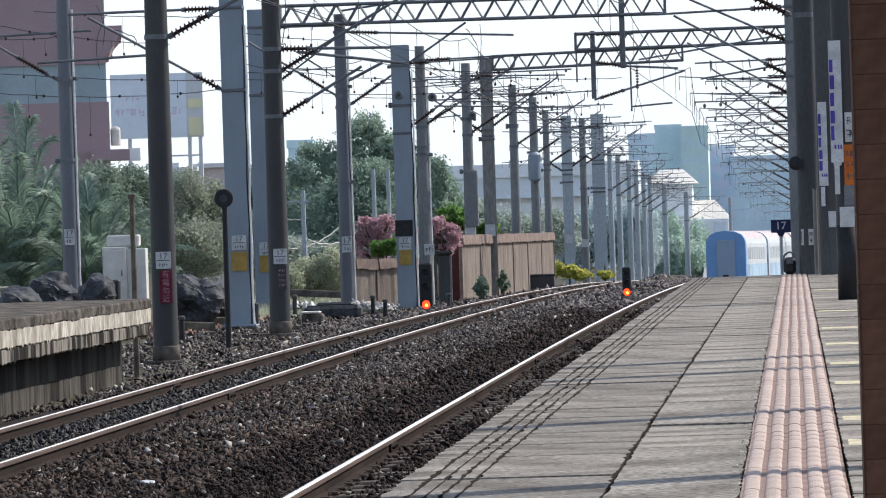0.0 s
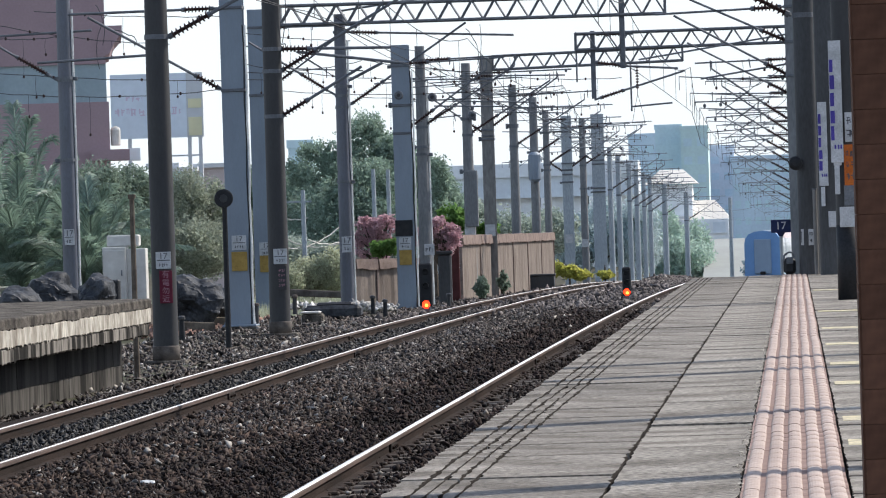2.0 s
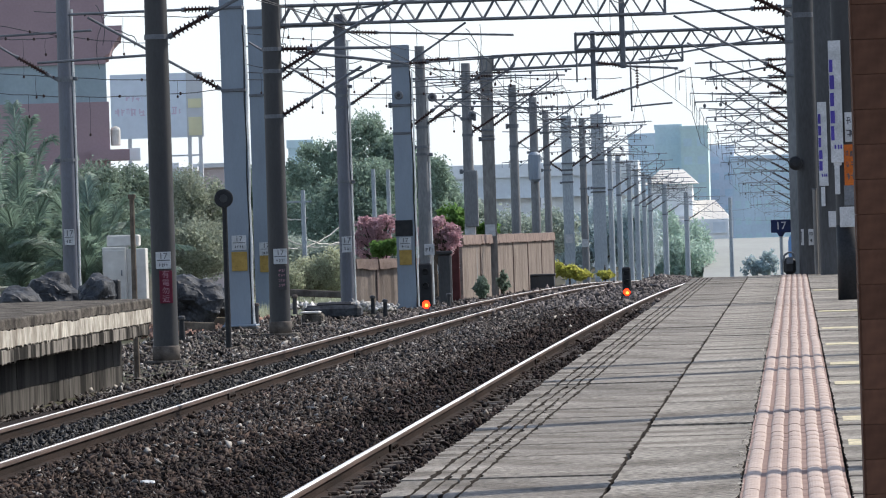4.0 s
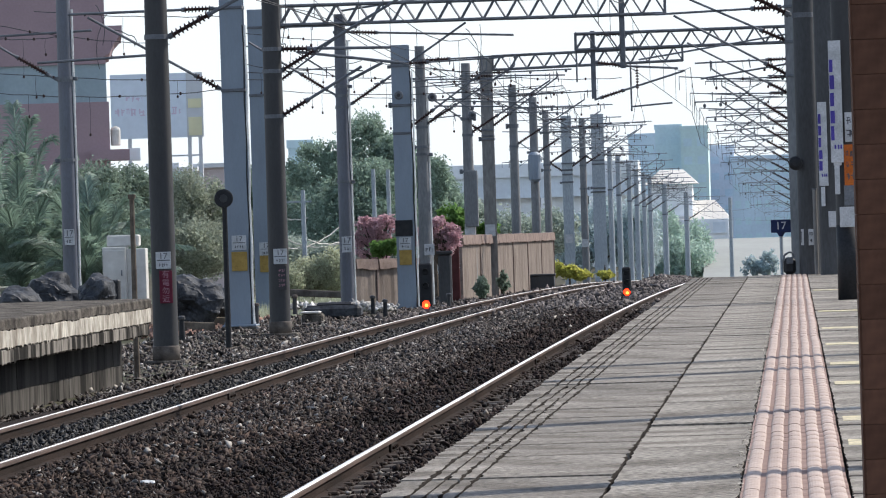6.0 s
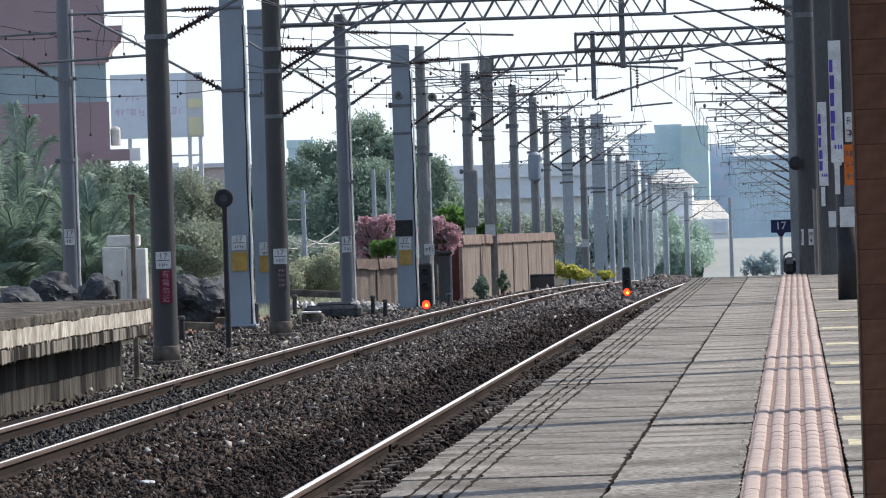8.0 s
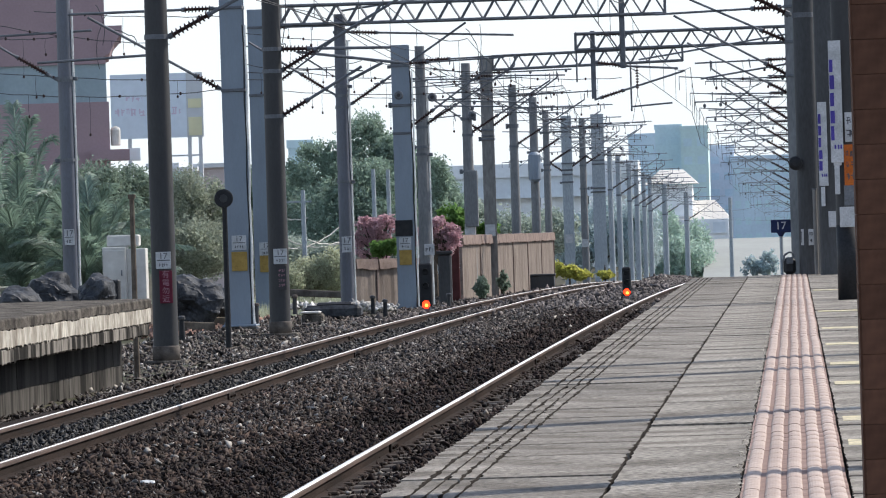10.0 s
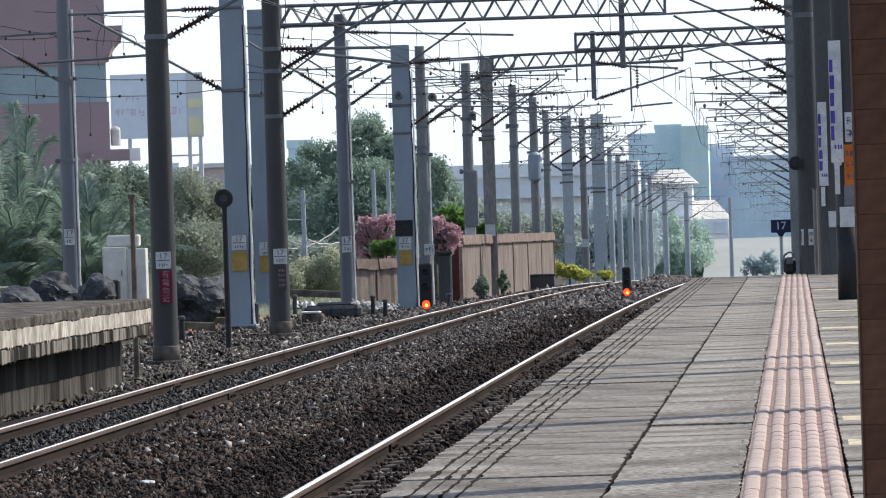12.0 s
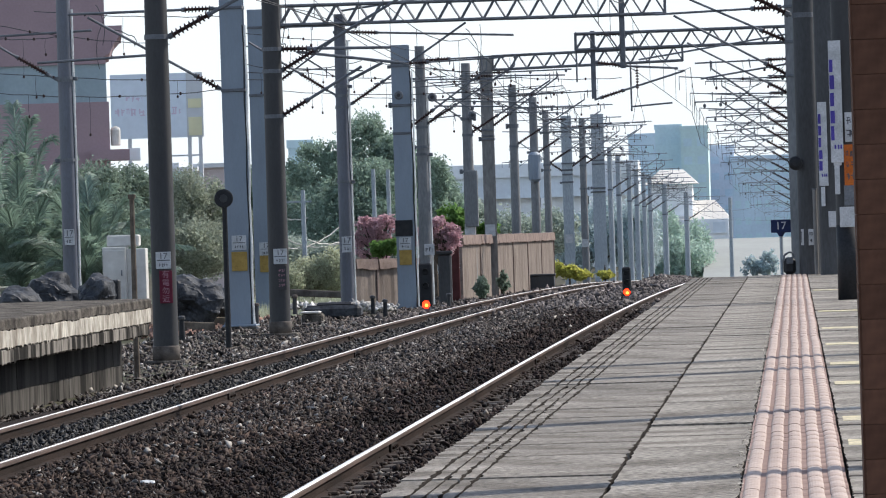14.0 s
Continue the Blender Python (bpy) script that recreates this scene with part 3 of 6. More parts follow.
def build_ballast():
    grey = "grey crushed granite ballast between the tracks"
    brown = "dark brown brake-dusted crushed stone ballast"
    scatter_stones("ballast", grey, -6.55, -4.75, 48, 115, 62000, 0.0205, bed_top, STONE, 1)
    scatter_stones("ballast", brown, -5.15, -1.75, 33, 115, 74000, 0.020, bed_top, STONE_DARK, 2)
    scatter_stones("ballast", "earthy brown crushed stone between the tracks", -6.6, -4.6, 33, 64, 38000, 0.0205, bed_top, STONE_BROWN, 6)
    # extra pale stones give the ballast its sunlit sparkle by colour
    scatter_stones("ballast", "pale stones added among the ballast as its glints", -6.5, -4.6, 36, 120, 700, 0.022, lambda x, y: bed_top(x, y) + 0.02, PALE_STONE, 8)
    scatter_stones("ballast", "pale stones added among the ballast as its glints", -4.6, -2.0, 36, 120, 140, 0.022, lambda x, y: bed_top(x, y) + 0.02, PALE_STONE, 10)
    scatter_stones("ballast", "pale stones added among the ballast as its glints", -13.0, -8.4, 62, 150, 1500, 0.034, lambda x, y: bed_top(x, y) + 0.02, PALE_STONE, 9)
    scatter_stones("rubble", "reddish brick rubble beside the yard", -15.8, -12.9, 108, 130, 2000, 0.055, lambda x, y: fall(y) - 0.33, RUBBLE, 12)
    scatter_stones("rubble", "whitish stone rubble along the yard track", -13.1, -10.4, 129, 133, 700, 0.06, lambda x, y: fall(y) - 0.16 + 0.04 * (-10.4 - x), LIME_STONE, 13)
    scatter_stones("ballast", brown, -7.7, -6.75, 44, 120, 20000, 0.021, bed_top, STONE_SLATE, 3)
    scatter_stones("ballast", "grey stone on the shoulder of the track", -13.0, -7.9, 58, 175, 42000, 0.031, bed_top, STONE, 4)

    def ridge(x, y):
        """A low bank of spare stone heaped between the tracks."""
        ends = min(1.0, max(0.0, (y - 172.0) / 18.0), max(0.0, (236.0 - y) / 16.0))
        return bed_top(x, y) + ends * (0.15 + 0.10 * noise.noise((y * 0.12, x, 3))) * math.exp(-((x + 5.1) / 0.55) ** 4)

    scatter_stones("ballast", "haze-paled spare stone heaped in a low bank between the tracks", -5.85, -4.35, 172, 236, 16000, 0.042, ridge, STONE_HAZED, 21)
    scatter_stones("ballast", "whitish stones strewn over the low bank", -5.7, -4.5, 172, 236, 170, 0.04, lambda x, y: ridge(x, y) + 0.03, PALE_STONE, 22)
    scatter_stones("ballast", "coarse stone along the receding tracks", -10.5, -1.9, 108, 240, 22000, 0.045, bed_top, STONE_HAZED, 5)


def build_sleepers():
    """Concrete sleepers sunk in the stone, with a rusty fastening at each rail."""
    s = tagged(new("sleeper"), "concrete sleeper sunk in the ballast", "sleeper", "sleepers under the tracks")
    bm = B()
    box(bm, (-1.0, -0.12, -0.30), (1.0, 0.12, -0.154), 0.012)
    part("beam", bm, SLEEPER, s)
    for sx in (-1, 1):
        bm = B()
        box(bm, (sx * GAUGE - 0.14, -0.07, -0.17), (sx * GAUGE + 0.12, 0.07, -0.128), 0.01)
        part("fastening", bm, CLIP, s, "rusty rail fastening")
    for c in (LEFT, RIGHT):
        for i in range(110):
            y = 33 + i * 0.64
            copy_thing(s, pose(c, y, fall(y)))
    s.matrix_basis = pose(LEFT, 32.4, 0)


build_ground()
build_ballast_bed()
build_rails()
build_platform()
build_far_platform()
build_ballast()
build_sleepers()


# ---- masts ----
GIRTH = {}      # half width of each mast, for collars


def round_mast(at, height, r0, r1, label, mat=MAST_DARK, foot=True):
    """A tapered round mast on a low concrete foot."""
    m = thing("catenary_mast", at, label, "mast", "catenary masts")
    bm = B()
    lathe(bm, [(r0, -0.3), (r0, -0.29), (r1, height - 0.01), (r1, height)], 24)
    part("shaft", bm, mat, m, smooth=True)
    if foot:
        bm = B()
        k = 1.75 if at[1] < 110 else 1.5
        box(bm, (-r0 * k, -r0 * k, -0.5), (r0 * k, r0 * k, 0.05), 0.03)
        part("foot", bm, OLD_CONCRETE, m)
        if at[1] < 110:
            bm = B()
            lathe(bm, [(r0 + 0.015, 0.05), (r0 + 0.015, 0.27), (r0 + 0.003, 0.29)], 24)
            part("grout_collar", bm, SLEEPER, m, "grey grout collar", True)
    GIRTH[m.name] = (r0 + r1) / 2
    return m


def beam_mast(at, height, w, label, mat=MAST_BLUE):
    """A rolled steel mast: two flanges joined by a web, on a foot plate."""
    m = thing("steel_mast", at, label, "mast", "catenary masts")
    d = w * 0.9
    bm = B()
    box(bm, (-w / 2, -d / 2, 0), (w / 2, -d / 2 + 0.02, height))
    part("flange", bm, mat, m)
    bm = B()
    box(bm, (-w / 2, d / 2 - 0.02, 0), (w / 2, d / 2, height))
    part("flange", bm, mat, m)
    bm = B()
    box(bm, (-0.01 + w * 0.3, -d / 2 + 0.02, 0), (0.01 + w * 0.3, d / 2 - 0.02, height))
    part("web", bm, mat, m)
    bm = B()
    box(bm, (-w * 0.8, -w * 0.8, -0.5), (w * 0.8, w * 0.8, 0.05), 0.02)
    part("foot", bm, OLD_CONCRETE, m)
    if at[1] < 150 and mat == MAST_BLUE:
        bm = B()
        box(bm, (-w * 0.76, -w * 0.76, 0.05), (w * 0.76, w * 0.76, 0.09), 0.01)
        plate_ = part("base_plate", bm, mat, m, "blue-grey bolted base plate")
        for sx in (-1, 1):
            bm = B()
            vs = [bm.verts.new(p) for p in ((sx * w * 0.5, -0.2, 0.09), (sx * w * 0.74, -0.2, 0.09), (sx * w * 0.5, -0.2, 0.34), (sx * w * 0.5, -0.17, 0.09), (sx * w * 0.74, -0.17, 0.09), (sx * w * 0.5, -0.17, 0.34))]
            for f in ((0, 1, 2), (3, 5, 4), (0, 3, 4, 1), (1, 4, 5, 2), (2, 5, 3, 0)):
                bm.faces.new([vs[i] for i in f])
            bmesh.ops.recalc_face_normals(bm, faces=bm.faces)
            part("gusset", bm, mat, plate_)
    GIRTH[m.name] = w / 2
    return m


DARK_ROUND = "dark weathered concrete catenary mast"
BLUE_BEAM = "blue-grey galvanised steel catenary mast"

# (x, y, foot height, mast height, half widths at the foot and at the top)
NEAR_ROUND_MASTS = [(-10.35, 83.0, -0.33, 8.60, 0.212, 0.175), (-10.49, 103.0, -0.37, 8.60, 0.217, 0.177), (-10.68, 147.0, -0.70, 7.62, 0.204, 0.139),
               (-10.57, 166.0, -0.84, 7.80, 0.203, 0.148), (-10.59, 194.0, -1.10, 8.03, 0.194, 0.151), (-10.48, 207.0, -1.24, 7.98, 0.196, 0.161),
               (-10.51, 218.0, -1.37, 7.79, 0.170, 0.133), (-10.48, 255.0, -1.89, 8.59, 0.198, 0.156)]
FAR_ROUND_MASTS = [(-10.22, 285.0, -2.39, 7.97, 0.174, 0.127),
               (-10.27, 300.0, -2.67, 7.99, 0.183, 0.150), (-10.29, 320.0, -3.07, 8.07, 0.178, 0.142), (-10.30, 335.0, -3.40, 8.15, 0.186, 0.149),
               (-10.26, 350.0, -3.74, 8.41, 0.175, 0.136), (-10.18, 362.0, -4.03, 8.38, 0.181, 0.141), (-9.86, 390.0, -4.75, 8.82, 0.238, 0.195),
               (-8.85, 420.0, -5.25, 8.73, 0.233, 0.187), (-5.61, 450.0, -5.53, 8.51, 0.200, 0.150)]
ROUND_MASTS = NEAR_ROUND_MASTS + FAR_ROUND_MASTS
BLUE_ROUND_MASTS = [(-18.18, 127.0, -0.59, 8.60, 0.205, 0.176), (-12.54, 142.0, -0.67, 8.39, 0.205, 0.158)]
# (x, y, foot height, mast height, width)
BEAM_MASTS = [(-12.28, 112.0, -0.39, 8.60, 0.498), (-15.12, 145.0, -0.69, 8.74, 0.612), (-10.79, 141.0, -0.66, 7.42, 0.486),
               (-10.26, 172.0, -0.89, 8.20, 0.401), (-10.17, 230.0, -1.53, 7.91, 0.460), (-10.29, 270.0, -2.13, 9.33, 0.660)]
MASTS = {}
# mast colours step paler with distance in place of haze
for x, y, z, h, r0, r1 in ROUND_MASTS:
    MASTS[round(y)] = round_mast((x, y, z), h, r0, r1, DARK_ROUND if y < 270 else "concrete catenary mast paled with haze", MAST_DARK if y < 140 else MAST_PALE if y < 270 else MAST_FAR)
for x, y, z, h, r0, r1 in BLUE_ROUND_MASTS:
    MASTS[round(y)] = round_mast((x, y, z), h, r0, r1, "slim blue-grey round catenary mast", MAST_NAVY)
for x, y, z, h, w in BEAM_MASTS:
    MASTS[round(y)] = beam_mast((x, y, z), h, w, BLUE_BEAM if y < 160 else "brownish grey steel catenary mast paled with haze", MAST_BLUE if y < 160 else MAST_KHAKI if y < 200 else MAST_FAR)


# ---- overhead line ----
def insulator(bm, p, q, r=0.075):
    """A ribbed insulator between p and q: a core with many thin sheds."""
    p, q = Vector(p), Vector(q)
    d = q - p
    n = max(5, int(d.length / 0.075))
    prof = [(0.03, 0.0)]
    for i in range(n):
        z = d.length * (i + 0.25) / n
        st = d.length / n
        prof += [(0.032, z), (r, z + st * 0.25), (r * 0.95, z + st * 0.4), (0.032, z + st * 0.5)]
    prof.append((0.03, d.length))
    return lathe(bm, prof, 10, p, d.to_track_quat("Z", "Y"))


def add_arm(mast, p, q, ins=(0.0, 0.3), r=0.03, end_drop=0.0):
    """A tube from p to q in the world, with an insulator over part of it, carried by a mast."""
    off = mast.matrix_basis.translation
    p, q = Vector(p) - off, Vector(q) - off
    bm = B()
    tube(bm, p, q, r, seg=6)
    if end_drop:
        tube(bm, q, q + Vector((0, 0, -end_drop)), r * 0.7, seg=6)
    # far arms take the haze-paled steel
    arm = part("bracket_arm", bm, STEEL_HAZED if off.y > 200 else STEEL, mast, "galvanised steel tube")
    if ins and mast.name in GIRTH and abs(p.x) < 0.6:
        g = GIRTH[mast.name] + 0.012
        bm = B()
        if "steel" in mast.name:
            box(bm, (-g, -g, p.z - 0.035), (g, g, p.z + 0.035), 0.008)
        else:
            tube(bm, (0, 0, p.z - 0.04), (0, 0, p.z + 0.04), g, seg=16)
        part("collar", bm, STEEL, mast, "bolted steel collar")
    if ins:
        bm = B()
        insulator(bm, p.lerp(q, ins[0]), p.lerp(q, ins[1]))
        part("insulator", bm, PORCELAIN, arm, "dark brown ribbed insulator")
        for t in ins:
            bm = B()
            c = p.lerp(q, t)
            u = (q - p).normalized() * 0.05
            tube(bm, c - u, c + u, 0.05, seg=8)
            part("clamp", bm, STEEL, arm)
    return arm


def fittings(mast, p, q, seed):
    """Small clamps and stubs along an arm from p to q in the world."""
    rnd = random.Random(seed)
    off = mast.matrix_basis.translation
    p, q = Vector(p) - off, Vector(q) - off
    for k in range(3):
        c = p.lerp(q, (k + rnd.uniform(0.2, 0.9)) / 3)
        bm = B()
        if rnd.random() < 0.5:
            lathe(bm, [(0.012, -0.07), (0.045, -0.045), (0.05, 0.02), (0.012, 0.06)], 7, c + Vector((0, 0, -0.03)))
        else:
            tube(bm, c + Vector((0, 0, 0.06)), c + Vector((rnd.uniform(-0.05, 0.05), 0, -rnd.uniform(0.1, 0.3))), 0.022, 0.014, 6)
        part("clamp", bm, STEEL, mast)


def cantilever(mast, x, y, top, side, reach=2.75):
    """A whole bracket: sloping strut, tie above it, curved steady arm and hangers."""
    z = top
    rnd = random.Random(int(y * 7 + side))
    tip = z - 0.42 + rnd.uniform(-0.08, 0.10)
    add_arm(mast, (x, y, z - 2.35), (x + side * reach, y, z - 0.65), (0.06, 0.36), 0.026)
    add_arm(mast, (x, y, z - 0.42), (x + side * (reach + 0.5), y, tip), (0.03, 0.26), 0.024)
    add_arm(mast, (x + side * 0.9, y, z - 1.62), (x + side * (reach + 0.55), y, z - 1.72 + rnd.uniform(-0.1, 0.1)), None, 0.02, 0.22)
    add_arm(mast, (x + side * reach * 0.55, y, z - 1.35), (x + side * (reach - 0.1), y, z - 2.0), None, 0.012)
    add_arm(mast, (x + side * reach, y, z - 0.65), (x + side * reach, y, z - 0.42), None, 0.02)
    # registration tube with its stay, and a short arm across the mast
    add_arm(mast, (x + side * 0.25, y, z - 1.08), (x + side * (reach + 0.2), y, z - 1.02 + rnd.uniform(-0.12, 0.12)), None, 0.016, 0.12)
    add_arm(mast, (x + side * reach * 0.4, y, z - 1.08), (x + side * reach * 0.75, y, z - 1.64), None, 0.012)
    add_arm(mast, (x - side * 0.75, y, z - 0.95), (x + side * 0.75, y, z - 0.9), None, 0.018, 0.2)
    if y < 330:
        fittings(mast, (x, y, z - 0.42), (x + side * (reach + 0.5), y, tip), y + side)
        fittings(mast, (x + side * 0.9, y, z - 1.62), (x + side * (reach + 0.55), y, z - 1.72), y * 2 + side)
    off = mast.matrix_basis.translation
    for k, (u, drop) in enumerate(((0.62, 0.55), (0.95, 0.8), (0.35, 0.3))):
        hx = x + side * reach * u
        top_z = z - 0.42
        bm = B()
        strand(bm, [Vector((hx, y, top_z)) - off, Vector((hx + 0.02, y, top_z - drop * 0.5)) - off, Vector((hx, y, top_z - drop)) - off], 0.009)
        hanger = part("hanger", bm, STEEL, mast)
        bm = B()
        c = Vector((hx, y, top_z - drop)) - off
        lathe(bm, [(0.01, -0.05), (0.034, -0.03), (0.034, 0.03), (0.01, 0.05)], 8, c)
        part("bead", bm, PORCELAIN, hanger)
    # slack jumper cable looping under the bracket
    if y < 300:
        a, b = Vector((x + side * 0.2, y, z - 0.5)) - off, Vector((x + side * reach * rnd.uniform(0.6, 0.9), y, z - 1.05)) - off
        bm = B()
        d = rnd.uniform(0.15, 0.5)
        strand(bm, [a.lerp(b, i / 12) + Vector((0.05 * math.sin(i * 1.3), 0, -d * 4 * (i / 12) * (1 - i / 12))) for i in range(13)], 0.009)
        part("jumper_cable", bm, WIRE, mast, "slack dark jumper cable")


def gantry(name, y, x0, x1, z0, z1, hgt, panels, label):
    """A lattice girder across the tracks: two pairs of chords and zigzag bracing."""
    g = thing(name, ((x0 + x1) / 2, y, (z0 + z1) / 2), label, "gantry", "lattice gantries")
    o = Vector(((x0 + x1) / 2, y, (z0 + z1) / 2))
    for dy in (-0.18, 0.18):
        for up in (0, hgt):
            bm = B()
            tube(bm, Vector((x0, y + dy, z0 + up)) - o, Vector((x1, y + dy, z1 + up)) - o, 0.042, seg=6)
            part("chord", bm, STEEL, g)
        for i in range(panels):
            for k in (0, 1):
                t0, t1 = (i + k * 0.5) / panels, (i + 0.5 + k * 0.5) / panels
                a = Vector((x0 + (x1 - x0) * t0, y + dy, z0 + (z1 - z0) * t0 + (hgt if k else 0)))
                b = Vector((x0 + (x1 - x0) * t1, y + dy, z0 + (z1 - z0) * t1 + (0 if k else hgt)))
                bm = B()
                tube(bm, a - o, b - o, 0.026, seg=5)
                part("brace", bm, STEEL, g)
    for x, z in ((x0, z0), (x1, z1)):
        bm = B()
        box(bm, Vector((x - 0.035, y - 0.2, z - 0.03)) - o, Vector((x + 0.035, y + 0.2, z + hgt + 0.03)) - o)
        part("end_plate", bm, STEEL, g)
    return g


def drop_post(g, x, y, z0, z1, w):
    o = g.matrix_basis.translation
    bm = B()
    box(bm, Vector((x - w / 2, y - w / 2, z0)) - o, Vector((x + w / 2, y + w / 2, z1)) - o, 0.008)
    return part("drop_post", bm, STEEL, g)


# brackets on the nearest masts, each in the plane of its own mast
for y, start, stop, ins in (
        (83, (-10.133, 83, 5.031), (-8.692, 83, 5.77), (0.02, 0.46)),
        (112, (-12.505, 112, 4.884), (-15.487, 112, 6.613), (0.04, 0.20)),
        (112, (-12.522, 112, 6.712), (-15.927, 112, 6.69), (0.06, 0.24)),
        (112, (-14.166, 112, 5.728), (-16.643, 112, 5.636), None),
        (103, (-10.321, 103, 5.008), (-7.878, 103, 6.396), (0.02, 0.29)),
        (103, (-10.341, 103, 5.457), (-8.058, 103, 5.415), (0.02, 0.26)),
        (103, (-9.985, 103, 5.388), (-7.804, 103, 5.085), None),
        (103, (-10.338, 103, 4.089), (-8.669, 103, 5.045), (0.02, 0.32)),
        (103, (-8.943, 103, 4.767), (-8.241, 103, 5.111), None),
        (127, (-18.357, 127, 5.678), (-20.157, 127, 6.777), (0.15, 0.56)),
        (127, (-20.084, 127, 6.832), (-17.472, 127, 6.914), None),
        (142, (-12.677, 142, 5.436), (-15.11, 142, 7.023), (0.12, 0.40)),
        (142, (-12.401, 142, 5.11), (-8.996, 142, 7.37), (0.05, 0.30)),
        (142, (-12.366, 142, 7.215), (-7.663, 142, 6.977), (0.04, 0.18)),
        (142, (-12.538, 142, 7.807), (-9.51, 142, 8.178), None)):
    add_arm(MASTS[y], start, stop, ins)

for x, y, z, h, r0, r1 in ROUND_MASTS:
    if 140 < y < 440:
        cantilever(MASTS[round(y)], x, y, z + h, 1)
for x, y, z, h, w in BEAM_MASTS:
    if 140 < y < 300:
        cantilever(MASTS[round(y)], x, y, z + h - 0.1, 1, 2.4)
        if y > 160:
            cantilever(MASTS[round(y)], x, y, z + h - 0.3, -1, 2.4)

# lattice gantries
g = gantry("gantry", 141.5, -14.154, -3.404, 7.448, 7.413, 0.53, 17, "grey steel lattice gantry over the tracks")
drop_post(g, -4.614, 141.5, 5.93, 8.019, 0.15)
add_arm(g, (-4.611, 141.5, 5.992), (-3.09, 141.5, 5.878), None, 0.03)
add_arm(g, (-4.611, 141.5, 5.992), (-5.409, 141.5, 6.129), (0.1, 0.9), 0.03)
g = gantry("gantry", 150.0, -6.272, -0.065, 6.751, 6.775, 0.47, 10, "grey steel lattice gantry over the tracks")
drop_post(g, -5.772, 150.0, 5.301, 7.3, 0.14)
drop_post(g, -6.262, 150.0, 5.801, 7.284, 0.05)
add_arm(g, (-5.769, 150, 5.267), (-3.079, 150, 6.044), (0.08, 0.32))
add_arm(g, (-5.675, 150, 7.198), (-4.575, 150, 7.177), (0.05, 0.65))
g = gantry("gantry", 172.6, -10.062, -3.608, 6.905, 7.016, 0.46, 11, "grey steel lattice gantry over the tracks")
drop_post(g, -5.382, 172.6, 5.35, 7.055, 0.06)
add_arm(g, (-5.361, 172.6, 5.502), (-3.997, 172.6, 5.591), None, 0.03)


